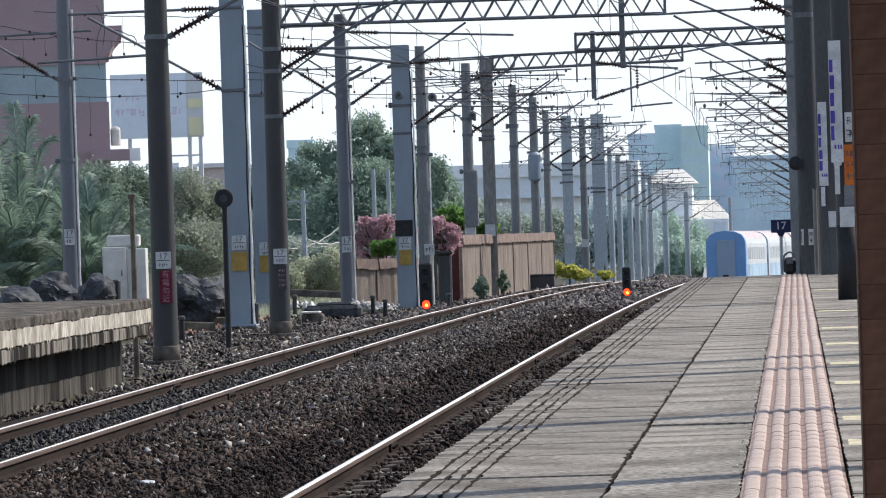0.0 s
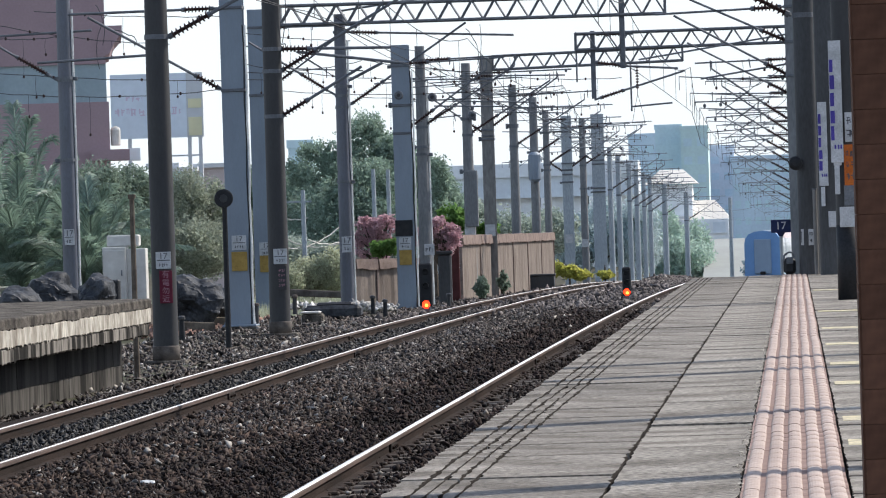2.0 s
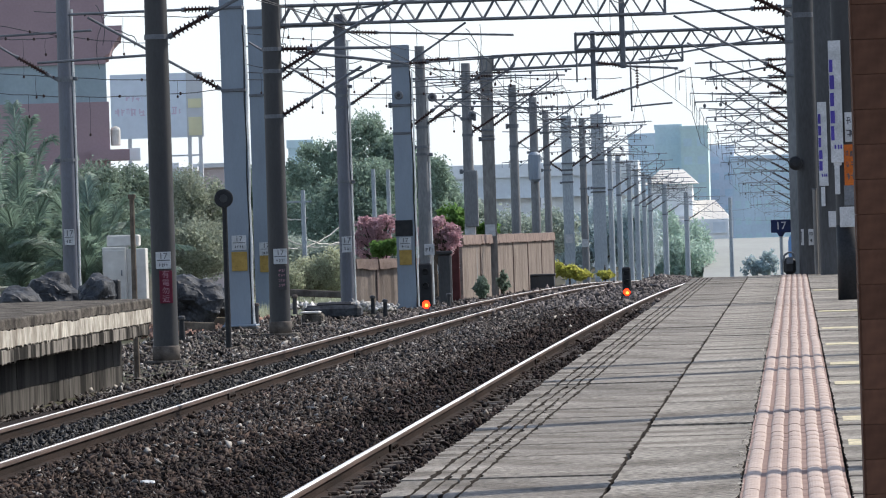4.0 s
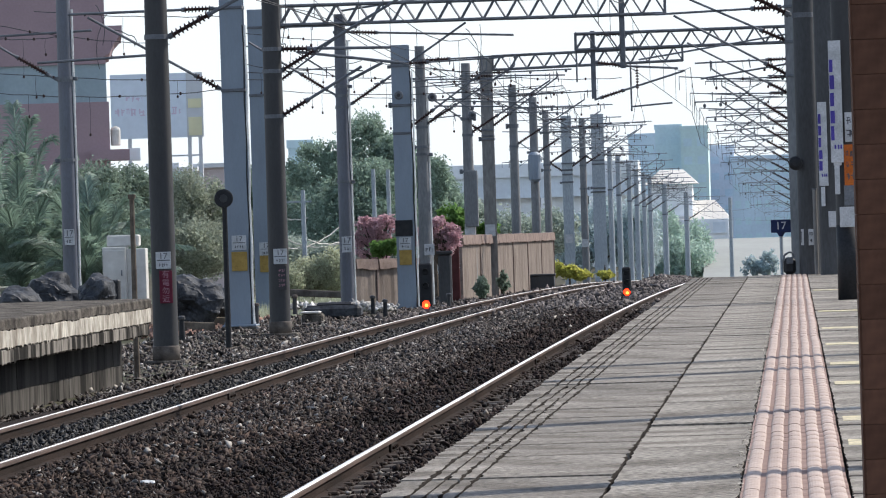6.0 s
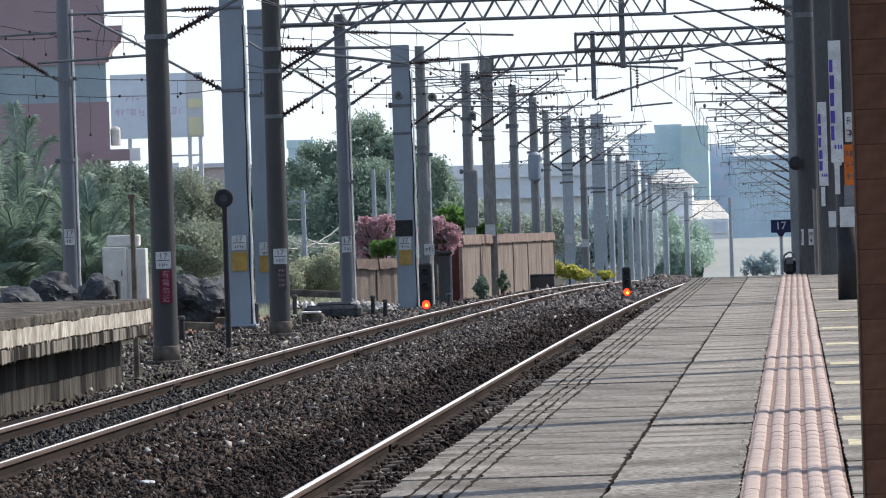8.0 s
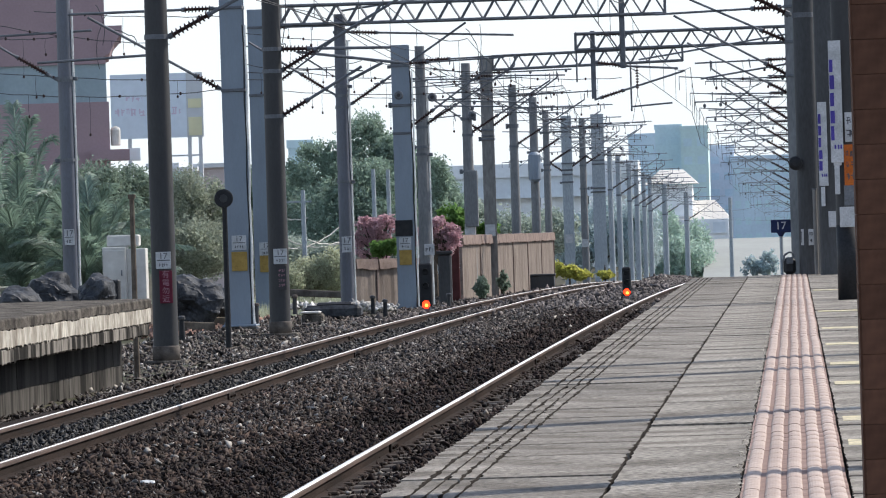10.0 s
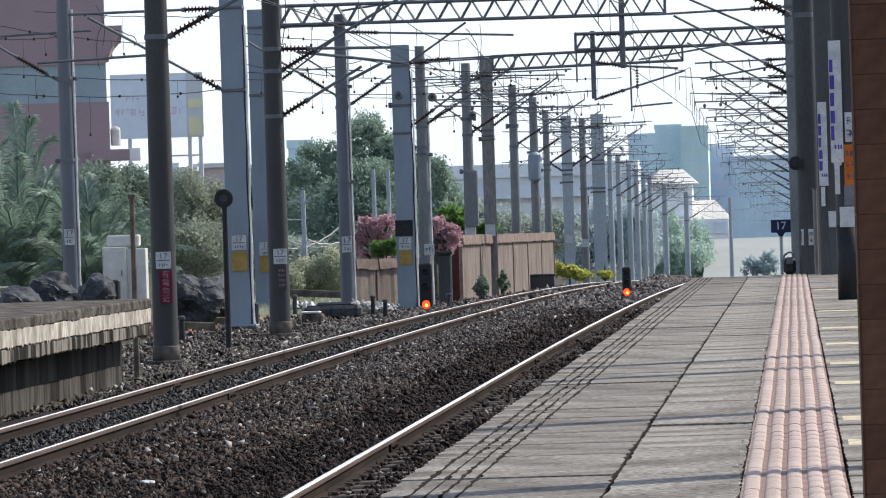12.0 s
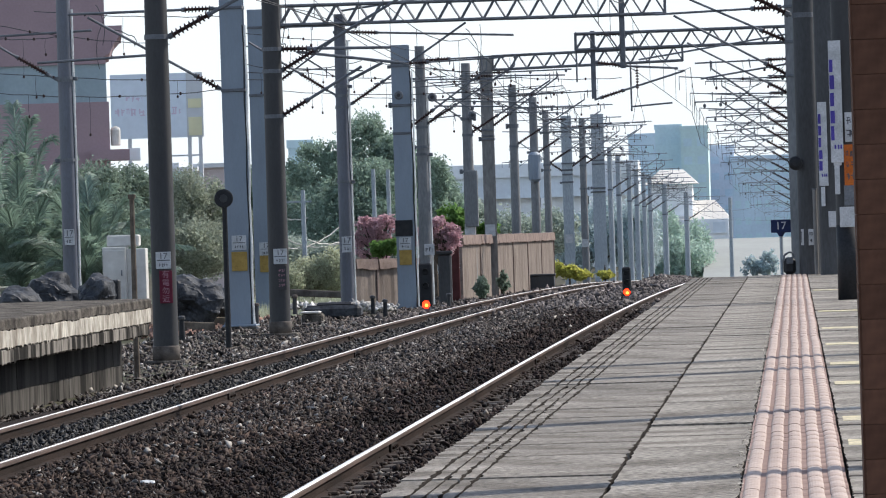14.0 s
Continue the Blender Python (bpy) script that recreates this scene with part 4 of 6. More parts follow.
def build_wires():
    """Messenger and contact wire over a track, with hangers, in spans that sag."""
    def catenary(x, ya, yb, z_con, z_mes, label, span, sway=0.25):
        w = thing("overhead_line", (x, ya, 0), label, "wire", "overhead lines")
        y, k = ya, 0
        while y < yb:
            n = min(y + span, yb)
            s0, s1 = sway * (1 if k % 2 else -1), sway * (-1 if k % 2 else 1)
            mes, con = B(), B()
            prev = None
            pts = []
            for i in range(11):
                t = i / 10
                yy = y + (n - y) * t
                px = s0 + (s1 - s0) * t + bend(yy)
                zm = z_mes + fall(yy) - 0.55 * 4 * t * (1 - t)
                zc = z_con + fall(yy)
                pts.append((px, yy - ya, zm, zc))
            strand(mes, [(a[0], a[1], a[2]) for a in pts], 0.009)
            strand(con, [(a[0], a[1], a[3]) for a in pts], 0.009)
            part("messenger_wire", mes, WIRE, w)
            part("contact_wire", con, WIRE, w)
            for a in pts[1:-1:2]:
                hang = B()
                tube(hang, (a[0], a[1], a[3]), (a[0], a[1], a[2]), 0.005, seg=4, caps=False)
                part("hanger", hang, WIRE, w)
            y, k = n, k + 1
    lab = "thin sagging overhead contact line"
    catenary(LEFT, 40, 430, 4.95, 6.2, lab, 39)
    catenary(RIGHT, 20, 430, 4.95, 6.2, lab, 41)
    for x, z in ((-10.6, 7.1), (-10.2, 6.6), (0.2, 7.0)):
        bm = B()
        sag = lambda v: -0.35 * 4 * ((v % 37) / 37) * (1 - (v % 37) / 37)
        strand(bm, [(x, a, z + fall(a) + sag(a)) for a in steps(50, 420, 70)], 0.009)
        tagged(link("feeder_wire", bm, WIRE), "bare feeder wire along the masts", "wire", "feeder wires")

    # span wires from mast to mast across the yard, with small clamps
    for i, (a, b, sag) in enumerate((
            ((-20.227, 127, 6.836), (-17.932, 127, 6.844), 0.10), ((-20.272, 127, 5.457), (-14.121, 127, 5.325), 0.16), ((-20.256, 127, 5.955), (-13.117, 127, 5.532), 0.10),
            ((-20.215, 127, 7.206), (-15.511, 127, 6.507), 0.12), ((-18.916, 127, 7.446), (-13.778, 127, 7.157), 0.08), ((-15.455, 142, 6.194), (-11.947, 142, 6.394), 0.12),
            ((-15.447, 142, 6.447), (-10.694, 142, 5.83), 0.10), ((-14.516, 142, 5.655), (-6.901, 142, 5.53), 0.18), ((-12.577, 142, 6.573), (-7.838, 142, 5.94), 0.14),
            ((-15.261, 142, 7.298), (-12.246, 142, 6.974), 0.06), ((-12.654, 150, 5.577), (-6.46, 150, 5.573), 0.15), ((-10.616, 150, 6.379), (-4.949, 150, 5.89), 0.16))):
        a, b = Vector(a), Vector(b)
        w = thing("span_wire", a, "thin grey span wire with small clamps across the yard", "wire", "span wires")
        pts = [(b - a) * (k / 16) + Vector((0, 0, -sag * 4 * (k / 16) * (1 - k / 16) + 0.012 * math.sin(k * 2.1 + i))) for k in range(17)]
        bm = B()
        strand(bm, pts, 0.010)
        part("strand", bm, WIRE, w)
        for k in (4, 9, 13):
            bm = B()
            lathe(bm, [(0.012, -0.04), (0.03, -0.025), (0.03, 0.025), (0.012, 0.04)], 8, pts[k])
            part("clamp", bm, PORCELAIN, w)
        for k, drop in ((3, 0.55), (7, 0.95), (11, 0.4), (14, 0.75)):
            if (k + i) % 3 == 0:
                continue
            e = pts[k] + Vector((0, 0, -drop))
            bm = B()
            strand(bm, [pts[k], pts[k].lerp(e, 0.5) + Vector((0.02 * math.sin(k + i), 0, 0)), e], 0.006)
            d = part("dropper", bm, WIRE, w)
            bm = B()
            lathe(bm, [(0.008, -0.04), (0.028, -0.02), (0.028, 0.02), (0.008, 0.04)], 8, e)
            part("bead", bm, PORCELAIN, d)
    # loose cable ends that hang from the brackets near the first masts
    for i, (a, b, sag) in enumerate((((-17.35, 127, 7.55), (-17.2, 127, 6.55), 0.12), ((-17.05, 127, 7.35), (-17.3, 127, 5.95), -0.16), ((-16.9, 127, 6.9), (-16.4, 127, 6.5), 0.25),
                                     ((-10.24, 103, 6.9), (-10.27, 103, 5.6), 0.07), ((-9.0, 142, 7.2), (-8.7, 142, 6.2), 0.15), ((-8.6, 142, 7.3), (-8.8, 142, 5.7), 0.1))):
        a, b = Vector(a), Vector(b)
        bm = B()
        strand(bm, [(b - a) * (k / 10) + Vector((sag * 4 * (k / 10) * (1 - k / 10), 0, 0.02 * math.sin(k * 1.7))) for k in range(11)], 0.011)
        ob = link("loose_cable", bm, WIRE)
        ob.matrix_basis = pose(*a)
        tagged(ob, "loose dark cable hanging from the overhead fittings", "cable", "loose cables")


build_wires()


def insulator_chain():
    """A short string of beads that hangs under the second gantry, and two slack stays below it."""
    c = thing("insulator_chain", (-4.49, 150, 6.30), "short hanging string of dark insulator beads", "insulator")
    bm = B()
    strand(bm, [(0, 0, 0), (0.01, 0, -0.45), (0, 0, -0.9)], 0.012)
    part("link", bm, STEEL, c)
    for i in range(8):
        bm = B()
        lathe(bm, [(0.015, -0.03), (0.05, -0.012), (0.05, 0.012), (0.015, 0.03)], 9, (0, 0, -0.12 - i * 0.085))
        part("bead", bm, PORCELAIN, c)
    for dx in (-0.18, 0.2):
        bm = B()
        strand(bm, [(0, 0, -0.9), (dx * 0.5, 0, -1.3), (dx, 0, -1.75)], 0.008)
        part("stay", bm, WIRE, c)
    bm = B()
    strand(bm, [(-0.2, 0, -1.75), (0.22, 0, -1.74)], 0.008)
    part("stay", bm, WIRE, c)


insulator_chain()


# ---- masts and fittings at the platform end ----
RIGHT_ROW = []
for y in (110.0, 135.0, 152.0, 168.0, 185.0, 202.0, 220.0, 240.0, 262.0, 285.0, 310.0, 340.0, 370.0, 400.0):
    x = 0.10 + 0.5 * bend(y)
    m = beam_mast((x, y, fall(y) - 0.4), 8.0, 0.36, BLUE_BEAM if y > 140 else "grey weathered steel catenary mast", MAST_BLUE if y > 140 else MAST_PALE)
    RIGHT_ROW.append(m)
    if y > 140:
        cantilever(m, x, y, fall(y) + 7.1, -1, 2.2 + 0.9 * ((y * 0.37) % 1))
        if y < 300:
            add_arm(m, (x, y, fall(y) + 6.0), (x - 3.4, y, fall(y) + 6.25), None, 0.016, 0.4)

def painted_base(mast, r, h):
    """Black paint round the foot of a mast, a sleeve slightly proud of it."""
    bm = B()
    tube(bm, (0, 0, 0), (0, 0, h), r + 0.004, seg=20)
    part("painted_base", bm, BLACK, mast, "black-painted foot", True)


END_MAST = round_mast((0.246, 81.9, 0.82), 7.5, 0.185, 0.165, "thick dark grey mast at the platform end", MAST_SLATE, False)
SECOND_MAST = round_mast((0.565, 81.0, 0.82), 7.5, 0.17, 0.165, "dark slim mast at the platform end", MAST_SLATE, False)
BANNER_MAST = round_mast((0.62, 59.0, 0.82), 7.5, 0.135, 0.125, "black-painted mast with notices on the platform", MAST_DARK, False)
painted_base(BANNER_MAST, 0.136, 0.86)
for m, start, stop, ins in (
        (END_MAST, (0.05, 82, 4.989), (-1.379, 82, 5.766), (0.05, 0.40)),
        (RIGHT_ROW[0], (-0.011, 110, 5.486), (-2.173, 110, 6.499), (0.02, 0.26)),
        (RIGHT_ROW[0], (-0.009, 110, 4.754), (-2.465, 110, 6.131), (0.02, 0.20)),
        (RIGHT_ROW[0], (-0.048, 110, 6.243), (-2.854, 110, 6.168), (0.05, 0.25)),
        (RIGHT_ROW[1], (0.018, 135, 4.908), (-2.688, 135, 6.361), (0.02, 0.20)),
        (RIGHT_ROW[1], (0.008, 135, 6.51), (-3.989, 135, 5.955), None),
        (RIGHT_ROW[1], (0.044, 135, 5.73), (-2.359, 135, 5.391), None)):
    add_arm(m, start, stop, ins, 0.024)

# plates and notices on the masts
def plate(mast, at, w, h, mat, name, label, ink=None, rows=2, seed=0, text=""):
    """A thin plate on the near face of a mast, with its writing."""
    o = mast.matrix_basis.translation
    x, y, z = Vector(at) - o
    bm = B()
    box(bm, (x - w / 2, y - 0.012, z - h / 2), (x + w / 2, y, z + h / 2), 0.003)
    p = part(name, bm, mat, mast, label)
    if text.endswith("|"):
        # a readable upper line over a rule and unreadable figures
        letters("lettering", text[:-1], h * 0.52, (x, y - 0.014, z + h * 0.24), ink, p)
        bm = B()
        box(bm, (x - w * 0.42, y - 0.016, z - 0.008), (x + w * 0.42, y - 0.012, z + 0.008))
        bars(bm, 1, x - w * 0.3, x + w * 0.32, z - h * 0.46, z - h * 0.08, y - 0.013, seed)
        tagged(part("writing", bm, ink, p), kind="stuff")
    elif text:
        lines = text.split("|")
        for i, s in enumerate(lines):
            size = min(h / len(lines) * 0.95, w * 0.95 / (0.62 * len(s)))
            letters("lettering", s, size, (x, y - 0.014, z + h * (0.5 - (i + 0.5) / len(lines))), ink, p)
    elif ink and h > 4 * w:
        # large strokes down one side, as plain bars
        rnd = random.Random(seed)
        bm = B()
        g = h * 0.125
        for i in range(5):
            top = z + h * 0.36 - i * g * 1.12
            xa = x - w * 0.45
            low = top - g * 0.95
            box(bm, (xa, y - 0.016, low), (xa + w * rnd.uniform(0.26, 0.40), y - 0.0128, top - g * rnd.uniform(0.0, 0.15)))
        for k in (-0.2, 0.05, 0.26):
            box(bm, (x + w * k, y - 0.016, z - h * 0.39), (x + w * (k + 0.14), y - 0.013, z - h * 0.355))
        tagged(part("writing", bm, ink, p), kind="stuff")
    elif ink:
        bm = B()
        bars(bm, rows, x - w * 0.38, x + w * (0.38 if h < 3 * w else 0.02), z - h * 0.42, z + h * 0.42, y - 0.013, seed)
        tagged(part("writing", bm, ink, p), kind="stuff")
    return p


plate(BANNER_MAST, (0.518, 58.8, 3.109), 0.144, 1.405, WHITE, "banner", "white banner with blue-violet writing", PURPLE, 9, 1)
plate(BANNER_MAST, (0.685, 58.84, 2.811), 0.144, 0.34, WHITE, "number_plate", "small white plate", INK, 2, 2)
plate(BANNER_MAST, (0.678, 58.82, 2.374), 0.17, 0.47, ORANGE_NOTICE, "notice", "orange notice", INK, 3, 3)
plate(BANNER_MAST, (0.674, 58.82, 2.022), 0.183, 0.235, STEEL, "notice", "grey notice")
plate(BANNER_MAST, (0.633, 58.82, 1.776), 0.216, 0.235, WHITE, "notice", "torn white notice")
plate(BANNER_MAST, (0.519, 58.82, 2.49), 0.091, 0.235, WHITE, "notice", "white paper notice")
plate(BANNER_MAST, (0.51, 58.82, 2.21), 0.059, 0.34, WHITE, "notice", "narrow white paper strip")
plate(SECOND_MAST, (0.487, 80.8, 2.897), 0.144, 1.329, WHITE, "banner", "white banner with blue-violet writing", PURPLE, 8, 4)
plate(SECOND_MAST, (0.47, 80.8, 2.064), 0.063, 0.305, WHITE, "notice", "narrow white paper strip")
plate(SECOND_MAST, (0.601, 80.8, 1.702), 0.117, 0.251, WHITE, "notice", "white paper notice")
plate(END_MAST, (0.265, 81.6, 1.421), 0.091, 0.254, WHITE, "number_plate", "small white plate", INK, 2, 5)
plate(END_MAST, (0.121, 81.6, 1.426), 0.045, 0.254, WHITE, "number_plate", "small white plate", INK, 2, 6)


def build_end_fittings():
    """Small things at the platform end: a bell, a pipe, the sign, a covered box."""
    o = END_MAST.matrix_basis.translation
    bm = B()
    lathe(bm, [(0.03, 0), (0.10, 0.02), (0.115, 0.05), (0.10, 0.09), (0.05, 0.12)], 16, Vector((0.049, 81.7, 2.614)) - o, Vector((0, -1, 0)).to_track_quat("Z", "Y"))
    part("bell", bm, BLACK, END_MAST, "black round bell")
    o = BANNER_MAST.matrix_basis.translation
    bm = B()
    strand(bm, [Vector((0.751, 58.9, 3.886)) - o, Vector((0.732, 58.9, 3.038)) - o, Vector((0.726, 58.9, 2.203)) - o], 0.018, 6)
    part("edging", bm, CABINET, BANNER_MAST, "pale conduit pipe")
    p = thing("pipe", (0.335, 81.2, 0.827), "dusty grey-brown steel pipe standing on the platform", "pipe")
    h = 1.353
    bm = B()
    tube(bm, (0, 0, 0), (0, 0, h), 0.035, seg=12)
    part("tube", bm, MAST_KHAKI, p)
    bm = B()
    tube(bm, (0, 0, h), (0, 0, h + 0.02), 0.045, seg=10)
    part("cap", bm, STEEL, p)

    s = thing("number_sign", (-0.219, 82.1, 0.832), "dark blue sign with white number 17 on a grey post", "sign")
    top = 0.675
    bm = B()
    tube(bm, (0, 0, 0), (0, 0, top), 0.03, seg=10)
    part("post", bm, MAST_FAR, s)
    w, h = 0.319, 0.21
    bm = B()
    box(bm, (-w / 2, -0.05, top), (w / 2, -0.03, top + h), 0.009)
    b = part("board", bm, NAVY, s, "dark blue board")
    bm = B()
    tube(bm, (0, -0.04, top - 0.06), (0, -0.04, top + 0.02), 0.03, 0.08, seg=4)
    part("bracket", bm, NAVY, s)
    letters("lettering", "17", h * 0.85, (0, -0.053, top + h / 2), WHITE, b)

    c = thing("covered_box", (-0.097, 82, 0.83), "dark grey covered equipment box at the platform end", "box")
    bm = B()
    w, h = 0.2, 0.273
    box(bm, (-w / 2, -0.1, 0), (w / 2, 0.1, h), 0.05)
    part("body", bm, BLACK, c)
    bm = B()
    pts = [(-w / 2 + 0.01, h * 0.8), (-w * 0.4, h * 1.15), (0, h * 1.32), (w * 0.3, h * 1.25), (w * 0.42, h)]
    for a, b in zip(pts, pts[1:]):
        tube(bm, (a[0], -0.06, a[1]), (b[0], -0.06, b[1]), 0.016, seg=6)
    part("handle", bm, STEEL, c)
    bm = B()
    box(bm, (-w * 0.25, -0.115, h * 0.62), (w * 0.3, -0.09, h * 1.02), 0.01)
    part("panel", bm, STEEL, c)

    # a tiled pillar close by, and the posts farther along whose shadows cross the platform
    col = thing("brick_pillar", (0.213, 14.0, 0.82), "brown glazed-brick pillar of the platform", "pillar")
    x0 = 0.176 - 0.213
    bm = B()
    box(bm, (x0 + 0.001, 0.001, 0), (x0 + 0.394, 0.394, 3.2))
    part("core", bm, MORTAR, col)
    shared = {}
    z = 0.0
    row = 0
    while z < 3.1:
        for face in range(2):
            u = 0.0 if row % 2 else -0.1
            while u < 0.4:
                a, b = max(u, 0), min(u + 0.195, 0.4)
                key = (face, round(b - a, 3))
                if key not in shared:
                    bm = B()
                    if face == 0:
                        box(bm, (0, 0, 0), (b - a - 0.0012, 0.012, 0.0948), 0.0006)
                    else:
                        box(bm, (0, 0, 0), (0.012, b - a - 0.0012, 0.0948), 0.0006)
                    me = bpy.data.meshes.new("brick")
                    bm.to_mesh(me)
                    bm.free()
                    me.materials.append(BRICK)
                    shared[key] = me
                ob = new("brick", shared[key])
                ob.parent = col
                ob.matrix_basis = pose(x0 + (a if face == 0 else -0.006), (-0.006 if face == 0 else a), z)
                u += 0.2
        z += 0.096
        row += 1
    for y in [20.8, 27.0, 34.1, 36.8]:
        m = round_mast((1.9, y + 1.9 * 0.70, 0.82), 8.0, 0.15, 0.15, "grey round post at the back of the platform", MAST_DARK, False)


build_end_fittings()


# number plates and warnings on the left-hand masts
PL = "small white number plate"
plate(MASTS[83], (-10.323, 82.76, 1.364), 0.249, 0.277, WHITE, "number_plate", PL, INK, 2, 11, "17|")
plate(MASTS[83], (-10.291, 82.76, 0.928), 0.212, 0.535, RED, "warning_plate", "dark red warning plate with pale characters", PINK, 4, 12, "有|電|勿|近")
plate(MASTS[112], (-12.244, 111.74, 1.512), 0.324, 0.324, WHITE, "number_plate", PL, INK, 2, 13, "17|")
plate(MASTS[112], (-12.245, 111.74, 1.1), 0.348, 0.423, ORANGE, "warning_plate", "yellow warning plate")
plate(MASTS[145], (-15.082, 144.7, 1.195), 0.387, 0.387, WHITE, "number_plate", PL, INK, 2, 15, "17|")
plate(MASTS[145], (-15.079, 144.7, 0.775), 0.387, 0.483, ORANGE, "warning_plate", "yellow warning plate")
plate(MASTS[103], (-10.428, 102.76, 1.242), 0.275, 0.309, WHITE, "number_plate", PL, INK, 2, 16, "17|")
plate(MASTS[103], (-10.407, 102.76, 0.805), 0.183, 0.481, MAST_DARK, "warning_plate", "faded warning plate", PINK, 4, 17)
plate(MASTS[127], (-18.164, 126.77, 1.734), 0.254, 0.395, WHITE, "number_plate", PL, INK, 2, 18, "17|")
plate(MASTS[142], (-12.502, 141.77, 1.266), 0.284, 0.442, WHITE, "number_plate", PL, INK, 2, 19, "17|")
plate(MASTS[141], (-10.808, 140.74, 1.676), 0.486, 0.439, BLACK, "dark_band", "black painted band")
plate(MASTS[141], (-10.79, 140.74, 1.251), 0.345, 0.345, WHITE, "number_plate", PL, INK, 2, 20, "17|")
plate(MASTS[141], (-10.786, 140.74, 0.859), 0.345, 0.407, ORANGE, "warning_plate", "yellow warning plate")
plate(MASTS[147], (-10.553, 146.77, 1.022), 0.294, 0.327, WHITE, "number_plate", PL, INK, 1, 21)
for y, px in ((166, 0.0), (172, 0.0), (230, 0.0), (255, 0.0)):
    m = MASTS[y]
    o = m.matrix_basis.translation
    plate(m, (o.x, y - 0.27, o.z + 2.35), 0.34, 0.4, WHITE, "number_plate", PL)


def mast_gear():
    """Boxes, collars and small gear fixed to the masts, and cables down the steel ones."""
    rnd = random.Random(77)
    for y in (127, 141, 142, 147, 166, 172, 194, 207, 218, 230, 255, 270):
        m = MASTS[y]
        g = GIRTH[m.name]
        for k in range(2):
            z = rnd.uniform(3.6, 7.0)
            bm = B()
            if "steel" in m.name:
                box(bm, (-g - 0.03, -g - 0.03, z - 0.03), (g + 0.03, g + 0.03, z + 0.04), 0.008)
            else:
                tube(bm, (0, 0, z - 0.035), (0, 0, z + 0.045), g + 0.03, seg=16)
            band = part("collar", bm, STEEL, m, "bolted steel collar")
            sx = rnd.choice((-1, 1))
            bm = B()
            box(bm, (sx * (g + 0.07) - 0.05, -0.06, z - 0.06), (sx * (g + 0.07) + 0.05, 0.06, z + rnd.uniform(0.02, 0.10)), 0.01)
            part("lug", bm, STEEL, band)
    for y, c, r in ((147, (-10.32, 146.7, 5.42), 0.13), (141, (-10.82, 140.6, 5.36), 0.12), (166, (-10.36, 165.6, 5.25), 0.13)):
        m = MASTS[y]
        c = Vector(c) - m.matrix_basis.translation
        bm = B()
        lathe(bm, [(r * 0.5, 0), (r, 0.03), (r, 0.16), (r * 0.8, 0.2)], 16, c, Vector((0, -1, 0)).to_track_quat("Z", "Y"))
        drum = part("tension_drum", bm, STEEL, m, "round grey tension drum")
        bm = B()
        lathe(bm, [(r * 0.45, 0.2), (r * 0.4, 0.22)], 12, c, Vector((0, -1, 0)).to_track_quat("Z", "Y"))
        part("hub", bm, MAST_DARK, drum)
    m = MASTS[166]
    o = m.matrix_basis.translation
    bm = B()
    box(bm, Vector((-10.701, 165.6, 1.61)) - o, Vector((-10.271, 165.85, 3.443)) - o, 0.02)
    part("control_box", bm, MAST_PALE, m, "grey control box")
    m = MASTS[207]
    o = m.matrix_basis.translation
    bm = B()
    c = Vector((-10.466, 206.6, 3.885)) - o
    lathe(bm, [(0.12, -0.62), (0.25, -0.5), (0.27, 0.0), (0.25, 0.5), (0.12, 0.62)], 14, c)
    part("transformer", bm, MAST_BLUE, m, "grey pole transformer")
    # the outer cable is white, its sun glint put into the colour
    for y, dx in ((112, 0.20), (141, 0.22)):
        m = MASTS[y]
        for k in (0, 0.05):
            bm = B()
            pts = [(dx + 0.06 + k + 0.012 * math.sin(i * 1.9 + k * 40), -0.22, 0.1 + i * 0.55) for i in range(13)]
            strand(bm, pts, 0.016 if k == 0 else 0.026, 6)
            part("cable", bm, BLACK if k == 0 else RIM_WHITE, m, "loose cable down the mast")

    # added strips imitate the sunlit right edges of these masts
    for y, g, top in ((127, 0.20, 8.0), (142, 0.19, 7.6), (147, 0.17, 6.4)):
        m = MASTS[y]
        bm = B()
        strand(bm, [(g + 0.026 - 0.008 * i * top / 80 + 0.004 * math.sin(i * 2.3), -0.01, 0.05 + i * top / 12) for i in range(13)], 0.033, 6)
        part("edging", bm, RIM_WHITE, m, "white strip added as the mast's sunlit edge")


mast_gear()


